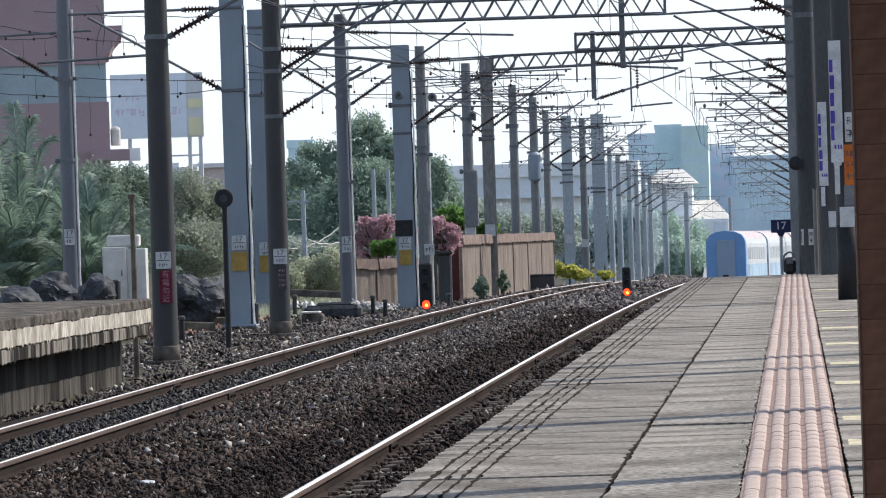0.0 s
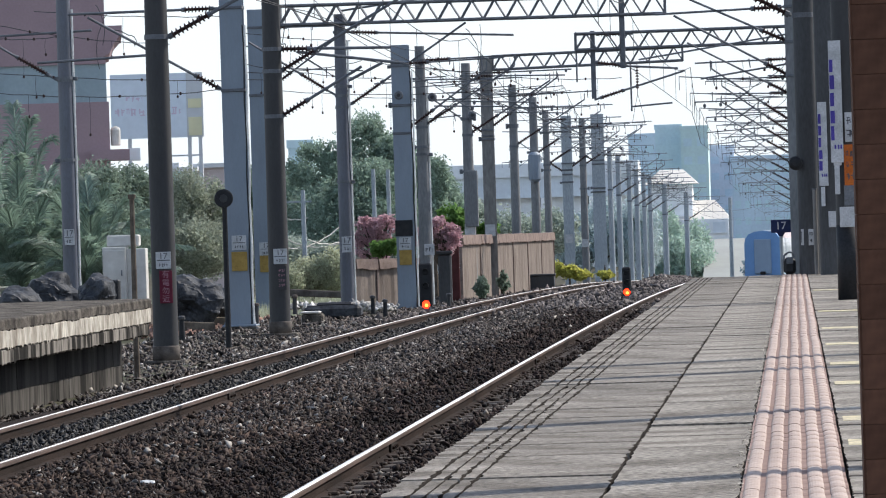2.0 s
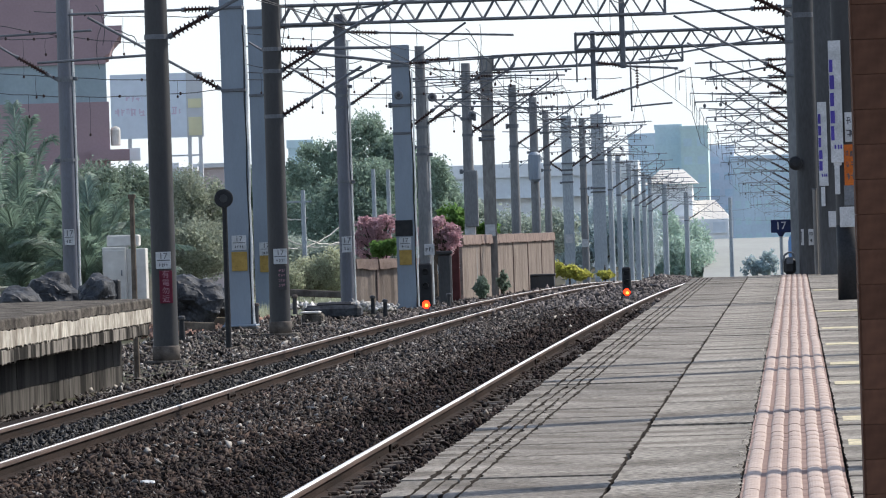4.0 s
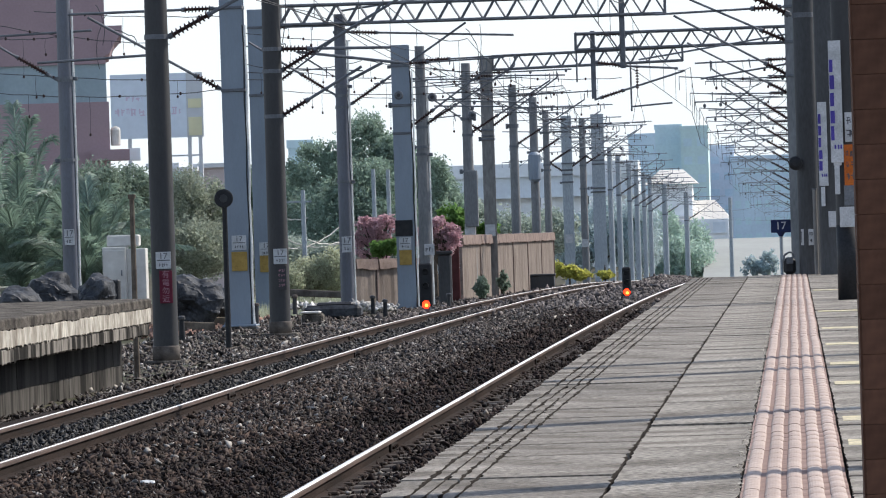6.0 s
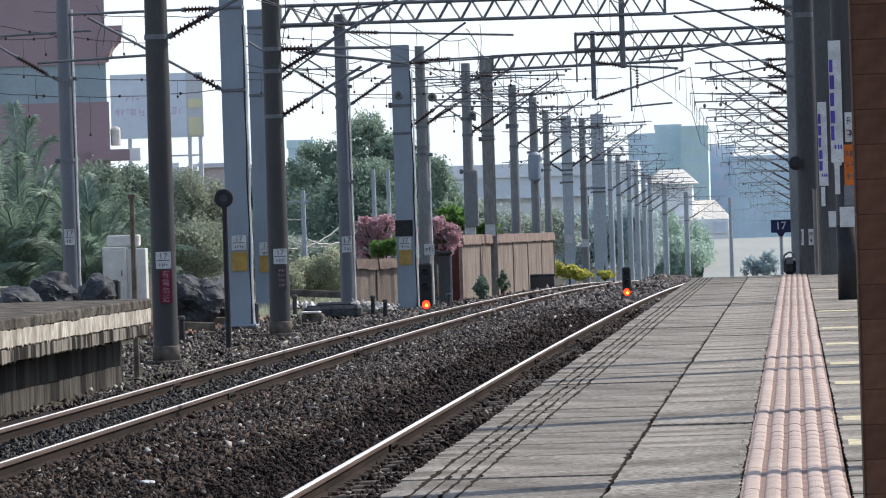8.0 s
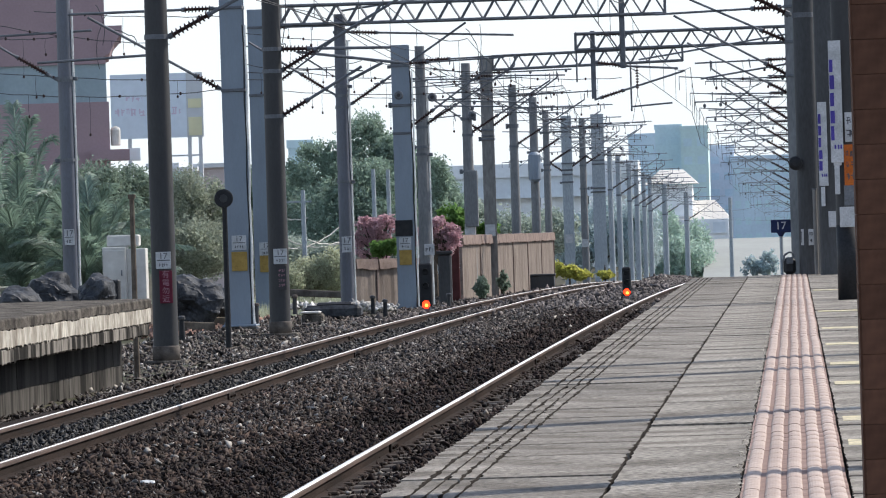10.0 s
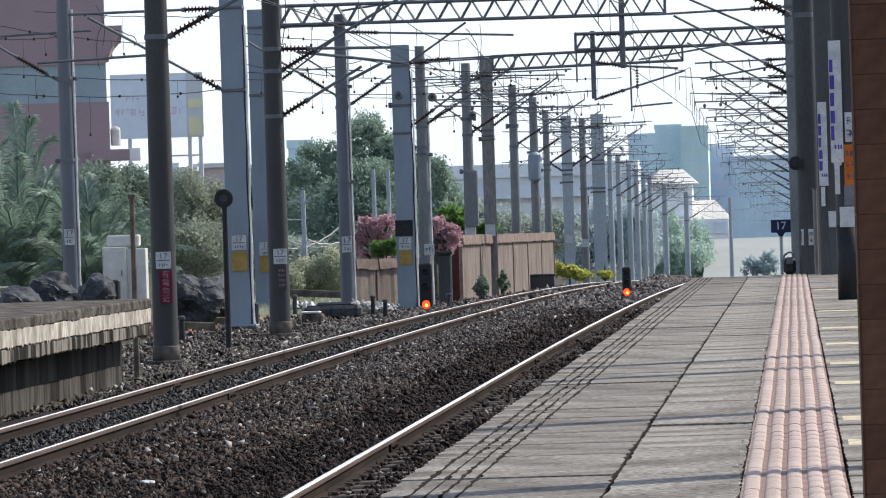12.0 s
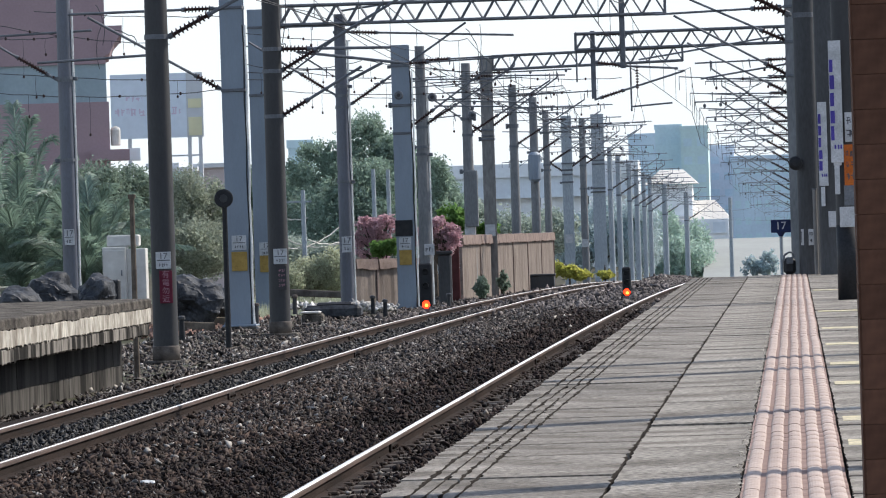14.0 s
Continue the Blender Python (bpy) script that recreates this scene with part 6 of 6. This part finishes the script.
shrub((-15.025, 158, -0.449), [lobe((-15.186, 158, 0.226), 0.702, 0.597), lobe((-14.384, 158, 0.378), 0.597, 0.702), lobe((-15.711, 157, 0.081), 0.492, 0.421)],
      16000, 0.055, MEADOW, "yellow-green bushy growth beside the track", 21)
shrub((-12.342, 150, -0.337), clumps([lobe((-12.612, 150, 1.56), 0.38, 0.44), lobe((-12.106, 150, 1.64), 0.42, 0.42), lobe((-12.429, 150, 1.003), 0.567, 0.367)], 30, 0.17, 3),
      15000, 0.045, PINK_FLOWER, "pink flowering bougainvillea above the fence", 22)
shrub((-10.674, 153, -0.44), clumps([lobe((-10.81, 153, 1.61), 0.442, 0.34), lobe((-10.394, 153, 1.256), 0.374, 0.442), lobe((-11.126, 153, 1.364), 0.34, 0.442)], 26, 0.16, 4),
      12000, 0.045, PINK_FLOWER, "pink flowering bougainvillea above the fence", 23)
shrub((-11.973, 148, -0.313), [lobe((-12.095, 148, 1.093), 0.329, 0.214), lobe((-11.713, 148, 1.147), 0.296, 0.214)],
      2500, 0.08, BRIGHT_LEAF, "bright green leafy shrub over the fence", 24)
shrub((-11.782, 175, -0.593), [lobe((-11.77, 175, 1.842), 0.506, 0.506), lobe((-10.672, 176, 1.413), 0.467, 0.311)],
      2500, 0.1, BRIGHT_LEAF, "bright green leafy shrub behind the fence", 25)
shrub((-9.417, 212, -0.916), [lobe((-9.88, 212, -0.36), 0.24, 0.30), lobe((-9.42, 212, -0.46), 0.38, 0.26), lobe((-8.92, 212, -0.62), 0.36, 0.20)],
      3600, 0.09, YELLOW_LEAF, "bright yellow-green ornamental shrub", 26)
shrub((-8.086, 216, -0.967), [lobe((-8.083, 216, -0.679), 0.336, 0.168)],
      900, 0.09, YELLOW_LEAF, "small yellow-green ornamental shrub", 27)
shrub((-9.762, 158, -0.555), [lobe((-9.758, 158, -0.256), 0.211, 0.281)], 900, 0.09, LEAF, "small dark green plant at the fence foot", 28)
shrub((-9.72, 168, -0.544), [lobe((-9.678, 168, -0.264), 0.187, 0.299)], 700, 0.09, LEAF, "small dark green plant at the fence foot", 29)
low = thing("trough_box", (-9.55, 190.0, -0.85), "low dark cable box at the fence end", "box")
bm = B()
box(bm, (-0.55, -0.3, -0.1), (0.55, 0.3, 0.50), 0.03)
part("case", bm, MAST_SLATE, low)
bm = B()
box(bm, (-0.59, -0.34, 0.50), (0.59, 0.34, 0.57), 0.02)
part("lid", bm, MAST_SLATE, low)

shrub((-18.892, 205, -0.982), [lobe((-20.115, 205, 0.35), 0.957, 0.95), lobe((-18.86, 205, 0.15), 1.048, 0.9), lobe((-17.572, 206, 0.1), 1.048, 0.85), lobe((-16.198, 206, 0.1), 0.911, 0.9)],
      24000, 0.08, PALE_LEAF, "haze-paled green undergrowth below the large tree", 35)
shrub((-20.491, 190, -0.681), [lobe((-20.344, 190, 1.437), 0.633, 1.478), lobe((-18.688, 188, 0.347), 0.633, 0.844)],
      12000, 0.08, PALE_LEAF, "haze-paled green undergrowth between the masts", 36)

# far trees; the haze before them is painted into their leaf colours
tree((-16.874, 300, -4), [lobe((-16.864, 300, 0.694), 2, 1.333), lobe((-14.418, 305, 0.929), 1.667, 1.333), lobe((-18.975, 302, 1.421), 1.333, 1.333)], 10000, 0.16, PALE_LEAF, "haze-paled green trees behind the fence", 31)
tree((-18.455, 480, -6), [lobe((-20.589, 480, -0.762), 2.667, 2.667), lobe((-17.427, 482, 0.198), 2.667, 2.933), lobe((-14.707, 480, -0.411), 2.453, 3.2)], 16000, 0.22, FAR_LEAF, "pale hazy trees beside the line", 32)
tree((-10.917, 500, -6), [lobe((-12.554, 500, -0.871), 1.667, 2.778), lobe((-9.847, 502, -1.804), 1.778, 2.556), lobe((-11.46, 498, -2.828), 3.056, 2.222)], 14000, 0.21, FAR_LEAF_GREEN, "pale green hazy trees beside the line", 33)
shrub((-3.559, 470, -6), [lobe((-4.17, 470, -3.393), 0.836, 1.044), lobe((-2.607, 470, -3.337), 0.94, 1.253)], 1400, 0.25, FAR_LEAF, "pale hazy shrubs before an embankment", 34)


def grass():
    """Rough grass and weeds along the yard, one mesh of blades."""
    rs = np.random.RandomState(8)
    verts, faces = [], []
    for i in range(9000):
        y = 125 + 60 * rs.rand()
        x = -13.2 - 14 * rs.rand() ** 1.5
        z = fall(y) - 0.45
        h = rs.uniform(0.15, 0.5)
        a = rs.uniform(0, 6.3)
        b = len(verts)
        verts += [(x - 0.02, y, z), (x + 0.02, y, z), (x + 0.15 * math.cos(a) * h, y + 0.15 * math.sin(a), z + h)]
        faces.append((b, b + 1, b + 2))
    tagged(mesh_from("grass", verts, faces, MEADOW), "rough green grass and weeds", "grass", kind="stuff")


grass()


# ---- buildings and distance ----
def wall_box(name, parent, lo, hi, mat, label="", bevel=0.0):
    o = (parent.parent or parent).matrix_basis.translation
    bm = B()
    box(bm, Vector(lo) - o, Vector(hi) - o, bevel)
    return part(name, bm, mat, parent, label)


def brown_building():
    """A maroon apartment block with a grey band of glazing and a flared cornice."""
    y = 260.0
    xr = -34.99
    b = thing("apartment_building", (xr, y, -6), "maroon apartment building with a grey glazed band and cornice", "building", "", 7.9)
    zs = [5.508, 8.473, 10.42]
    wall_box("wall", b, (xr - 22, y, -6), (xr, y + 12, zs[1]), MAROON_WALL)
    wall_box("glazed_band", b, (xr - 21.9, y + 0.15, zs[1]), (xr - 0.1, y + 11.9, zs[2]), GREY_BAND, "grey-green glazed band")
    wall_box("wall", b, (xr - 22, y, zs[2]), (xr - 0.1, y + 12, zs[2] + 6), MAROON_WALL)
    for i in range(7):
        x = xr - 1.4 - i * 2.1
        wall_box("mullion", b, (x - 0.06, y + 0.08, zs[1]), (x + 0.06, y + 0.2, zs[2]), GREY_BAND)
    z0, z1, z2 = 11.313, 11.877, 12.371
    o = b.matrix_basis.translation
    bm = B()
    w = 0.78
    prof = [(xr - 0.5, z0 - 0.6), (xr + 0.1, z0 - 0.4), (xr + w * 0.5, z0 + 0.2), (xr + w * 0.9, z1), (xr + w, z1), (xr + w, z2), (xr - 0.5, z2)]
    f0 = [bm.verts.new((x - o.x, y - 0.1 - o.y, z - o.z)) for x, z in prof]
    f1 = [bm.verts.new((x - o.x, y + 12 - o.y, z - o.z)) for x, z in prof]
    for i in range(len(prof)):
        k = (i + 1) % len(prof)
        bm.faces.new((f0[i], f0[k], f1[k], f1[i]))
    bm.faces.new(f0)
    bm.faces.new(f1[::-1])
    bmesh.ops.recalc_face_normals(bm, faces=bm.faces)
    part("cornice", bm, MAROON_WALL, b)
    wall_box("canopy", b, (xr - 1, y - 0.6, 5.445), (-34.009, y + 3, 5.998), MAROON_WALL)
    bm = B()
    c = Vector((-34.70, y + 0.3, 6.2)) - o
    lathe(bm, [(0.22, 0.0), (0.26, 0.06), (0.26, 0.82), (0.20, 0.93), (0.06, 0.99)], 16, c)
    part("round_tank", bm, CABINET, b, "pale round steel tank")
    wall_box("water_tank", b, (-34.009, y, 5.405), (-33.454, y + 1.5, 6.044), FAR_WHITE, "white rooftop tank")


def billboard():
    y = 330.0
    s = thing("billboard", (-41.853, y, 5.729), "pale blue roadside billboard on steel legs with faded writing", "billboard")
    o = s.matrix_basis.translation
    x0, x1, x2 = -44.297, -39.324, -38.249
    z0, z1 = 7.757, 11.96
    wall_box("panel", s, (x0, y, z0), (x1, y + 0.4, z1), PALE_BLUE)
    p = wall_box("side_panel", s, (x1, y + 0.05, z0), (x2, y + 0.45, z1), PALE_GREY)
    wall_box("picture", p, (x1 + 0.1, y, z0 + 0.1), (x2 - 0.1, y + 0.05, z0 + 1.3), PALE_YELLOW, "pale yellow poster")
    wall_box("picture", p, (x1 + 0.1, y, z0 + 1.9), (x2 - 0.1, y + 0.05, z0 + 2.5), PALE_YELLOW, "pale yellow poster")
    bm = B()
    bars(bm, 1, x0 + 0.2 - o.x, x1 - 0.3 - o.x, 9.047 - o.z, 9.932 - o.z, y - 0.01 - o.y, 5)
    tagged(part("writing", bm, FADED_PINK, s), kind="stuff")
    bm = B()
    bars(bm, 1, x0 + 1.0 - o.x, x0 + 2.1 - o.x, 10.043 - o.z, 10.67 - o.z, y - 0.01 - o.y, 6)
    tagged(part("writing", bm, FADED_PINK, s), kind="stuff")
    for px in (-39.196, -38.491, -40.902, -43.129):
        wall_box("leg", s, (px - 0.12, y + 0.1, -6), (px + 0.12, y + 0.34, z0), PALE_GREY)
    wall_box("cross_rail", s, (-40.538, y + 0.15, 6.511), (x2 - 0.1, y + 0.3, 6.622), PALE_GREY)
    # low sheds below it
    for i, (a, c, t, mat) in enumerate((
            (-42.565, -40.665, 5.989, PALE_GREEN), (-40.98, -38.792, 6.195, PALE_PINK), (-44.041, -42.156, 6.321, PALE_GREY))):
        h = thing("shed", ((a + c) / 2, 345 + i, -6), "low distant shed with a pale painted wall", "building", "distant sheds")
        wall_box("wall", h, (a, 345 + i, -6), (c, 352 + i, t - 0.3), mat)
        wall_box("roof", h, (a - 0.2, 344.7 + i, t - 0.3), (c + 0.2, 352.4 + i, t), PALE_GREY)


def block(name, label, y, px0, px1, zt, depth, mat, floors=0, cols=0, roof=None, win=None):
    """A distant building: walls, a parapet and rows of recessed windows."""
    b = thing(name, ((px0 + px1) / 2, y, -8), label, "building", "distant buildings")
    wall_box("wall", b, (px0, y, -8), (px1, y + depth, zt), mat)
    wall_box("parapet", b, (px0 - 0.15, y - 0.15, zt - 0.5), (px1 + 0.15, y + depth, zt + 0.35), roof or mat)
    w = px1 - px0
    for i in range(floors):
        for j in range(cols):
            x = px0 + w * (j + 0.5) / cols
            z = zt - 2.6 - i * 3.2
            p = wall_box("window", b, (x - w / cols * 0.3, y - 0.08, z - 0.7), (x + w / cols * 0.3, y + 0.02, z + 0.7), win or FAR_GLASS)
            wall_box("sill", p, (x - w / cols * 0.33, y - 0.2, z - 0.85), (x + w / cols * 0.33, y, z - 0.7), mat)
    return b


def distance():
    block("tower_block", "haze-paled green distant apartment tower", 900.0, -19.59, -14.803, 16.625, 15, FAR_GREEN, 6, 2, win=FAR_TEAL_DIM)
    block("tower_block", "haze-paled blue distant apartment tower", 906.0, -24.241, -19.62, 17.081, 15, FAR_TEAL, 6, 2, win=FAR_TEAL_DIM)
    block("tower_block", "haze-paled blue distant apartment tower", 930.0, -29.837, -24.574, 15.99, 15, FAR_BLUE, 5, 2, win=FAR_TEAL_DIM)
    wall = block("tower_block", "haze-paled lilac distant building", 1000.0, -16.474, -11.381, 14.329, 14, FAR_LILAC, 4, 2, win=FAR_BLUE)
    block("tower_block", "long haze-paled blue distant building", 980.0, -11.654, 1.786, 11.862, 20, FAR_BLUE, 5, 7, win=FAR_TEAL_DIM)
    block("office_building", "small haze-paled teal distant building", 520.0, -51.597, -49.151, 10.106, 10, FAR_TEAL, 2, 2, win=FAR_TEAL_DIM)
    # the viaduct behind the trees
    v = thing("viaduct", (-37.081, 650.0, -8), "long haze-paled concrete viaduct in the distance", "viaduct")
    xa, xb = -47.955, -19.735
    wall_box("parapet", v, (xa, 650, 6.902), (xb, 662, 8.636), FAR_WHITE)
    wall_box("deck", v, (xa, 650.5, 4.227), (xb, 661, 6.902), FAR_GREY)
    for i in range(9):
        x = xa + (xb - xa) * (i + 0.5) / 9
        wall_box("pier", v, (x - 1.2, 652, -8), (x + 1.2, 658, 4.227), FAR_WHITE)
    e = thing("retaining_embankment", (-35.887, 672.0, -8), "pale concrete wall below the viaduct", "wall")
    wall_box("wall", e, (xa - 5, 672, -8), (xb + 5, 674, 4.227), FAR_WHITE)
    # the house beyond the curve
    y = 540.0
    h = thing("house", (-9.957, y, -7), "tan-roofed distant house with pale walls", "house")
    o = h.matrix_basis.translation

    def hip(name, pa, pb, z0, z1, dep, mat, parent):
        bm = B()
        c = (pa + pb) / 2
        r = (pb - pa) * 0.22
        low = [bm.verts.new((x - o.x, yy - o.y, z0 - o.z)) for x, yy in ((pa, y - 1), (pb, y - 1), (pb, y + dep), (pa, y + dep))]
        top = [bm.verts.new((x - o.x, y + dep / 2 - o.y, z1 - o.z)) for x in (c - r, c + r)]
        bm.faces.new((low[0], low[1], top[1], top[0]))
        bm.faces.new((low[1], low[2], top[1]))
        bm.faces.new((low[2], low[3], top[0], top[1]))
        bm.faces.new((low[3], low[0], top[0]))
        bm.faces.new(low[::-1])
        return part(name, bm, mat, parent)

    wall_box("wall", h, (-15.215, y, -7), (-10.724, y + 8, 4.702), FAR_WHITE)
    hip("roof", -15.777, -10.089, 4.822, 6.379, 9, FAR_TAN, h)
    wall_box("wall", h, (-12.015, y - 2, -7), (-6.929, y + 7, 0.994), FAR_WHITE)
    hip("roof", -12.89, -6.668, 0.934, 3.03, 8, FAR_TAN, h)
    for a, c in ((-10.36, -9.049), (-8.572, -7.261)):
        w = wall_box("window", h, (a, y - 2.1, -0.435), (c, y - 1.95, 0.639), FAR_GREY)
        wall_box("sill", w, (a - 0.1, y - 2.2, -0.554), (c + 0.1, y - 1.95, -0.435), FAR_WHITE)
    em = thing("embankment_wall", (-4.565, 505.0, -7), "sunlit pale concrete bank beside the curve", "wall")
    o = em.matrix_basis.translation
    bm = B()
    xa, xb, zt = -8.916, -0.142, -1.057
    ring = [(468, -7.5), (490, -4.4), (518, zt), (524, zt), (524, -9), (468, -9)]
    f0 = [bm.verts.new((xa - o.x, y0 - o.y, z - o.z)) for y0, z in ring]
    f1 = [bm.verts.new((xb - o.x, y0 - o.y, z - o.z)) for y0, z in ring]
    for i in range(6):
        k = (i + 1) % 6
        bm.faces.new((f0[i], f0[k], f1[k], f1[i]))
    bm.faces.new(f0)
    bm.faces.new(f1[::-1])
    bmesh.ops.recalc_face_normals(bm, faces=bm.faces)
    part("bank", bm, FAR_CREAM, em)
    # low wooded hills close the view
    rs = np.random.RandomState(4)
    verts, faces = [], []
    xs = np.linspace(-900, 900, 121)
    for i, x in enumerate(xs):
        z = 16 + 9 * noise.noise((x * 0.006, 2, 0)) + 3 * noise.noise((x * 0.03, 5, 0))
        verts += [(x, 1900, -12), (x, 1930, z), (x, 2100, -12)]
    for i in range(120):
        a = i * 3
        faces += [(a, a + 3, a + 4, a + 1), (a + 1, a + 4, a + 5, a + 2)]
    # the hills take their blue from painted haze
    tagged(mesh_from("backdrop", verts, faces, FAR_BLUE), "line of distant hills in haze blue", "hills", kind="structure")


brown_building()
billboard()
distance()


# ---- the train ----
def coach(label, end_mat, side_mat, roof_mat):
    """A railway coach, 20 m long, its rear end at the origin and its body along +y."""
    c = thing("railway_coach", (0, 0, 0), label, "train", "coaches of the train")
    L, w, h, base = 19.4, 1.42, 4.15, 0.55
    ring = [(-w, base), (-w, 3.2), (-w * 0.95, 3.55), (-w * 0.78, 3.88), (-w * 0.45, 4.08), (0, h), (w * 0.45, 4.08), (w * 0.78, 3.88), (w * 0.95, 3.55), (w, 3.2), (w, base)]
    bm = B()
    a = [bm.verts.new((x, 0.15, z)) for x, z in ring]
    b = [bm.verts.new((x, L - 0.15, z)) for x, z in ring]
    e = [bm.verts.new((x * 1.003, 1.1, z)) for x, z in ring]
    for i in range(len(ring) - 1):
        bm.faces.new((a[i], e[i], e[i + 1], a[i + 1])).material_index = 0
        f = bm.faces.new((e[i], b[i], b[i + 1], e[i + 1]))
        f.material_index = 2 if 2 <= i <= 7 else 1
    bm.faces.new(a[::-1]).material_index = 0
    bm.faces.new(b).material_index = 0
    bm.faces.new((a[0], a[-1], e[-1], e[0])).material_index = 0
    bm.faces.new((e[0], e[-1], b[-1], b[0])).material_index = 0
    bmesh.ops.recalc_face_normals(bm, faces=bm.faces)
    part("body", bm, [end_mat, side_mat, roof_mat], c)
    for y in (0.0, L - 0.15):
        bm = B()
        box(bm, (-0.66, y, 0.8), (0.66, y + 0.15, 3.5), 0.05)
        part("gangway", bm, TRAIN_GREY, c, "grey gangway door")
    for s in (-1, 1):
        for i in range(8):
            y = 1.9 + i * 2.05
            bm = B()
            box(bm, (s * w - 0.02, y, 2.05), (s * w + 0.02, y + 1.45, 2.95), 0.015)
            part("window", bm, TRAIN_GLASS, c, "grey tinted window")
        bm = B()
        box(bm, (s * w - 0.01, 1.15, 0.7), (s * w + 0.012, L - 0.2, 1.7), 0.004)
        part("stripe", bm, TRAIN_PALE, c, "pale blue lower band")
    for y in (2.6, L - 2.6):
        bm = B()
        box(bm, (-1.1, y - 1.3, 0.45), (1.1, y + 1.3, 0.9), 0.08)
        bogie = part("bogie", bm, BLACK, c)
        for dy in (-0.95, 0.95):
            for s in (-1, 1):
                bm = B()
                tube(bm, (s * 0.5, y + dy, 0.43), (s * 0.63, y + dy, 0.43), 0.43, seg=20)
                part("wheel", bm, STEEL, bogie)
    bm = B()
    box(bm, (-0.2, -0.3, 0.75), (0.2, 0.3, 1.0), 0.04)
    part("coupler", bm, BLACK, c)
    return c


TRAIN = [coach("blue-ended railway coach with a grey gangway", TRAIN_BLUE, TRAIN_WHITE, TRAIN_ROOF)]
for i in range(3):
    TRAIN.append(coach("white railway coach with a pale pink roof", TRAIN_WHITE, TRAIN_WHITE, TRAIN_ROOF))


def track_point(y):
    return Vector((LEFT + bend(y), y, fall(y)))


def motions():
    """The train draws away round the right-hand curve and leaves the view behind the masts."""
    for i, c in enumerate(TRAIN):
        rows = []
        for k in range(29):
            t = k * 0.5
            y = 364.0 + 15.0 * t + 20.0 * i
            p, q = track_point(y), track_point(y + 14.0)
            d = q - p
            turn = math.degrees(math.atan2(-d.x, d.y))
            tilt = math.degrees(math.atan2(d.z, d.y))
            rows.append((t, pose(p.x, p.y, p.z, tilt, 0, turn)))
        walk(c, rows)


motions()
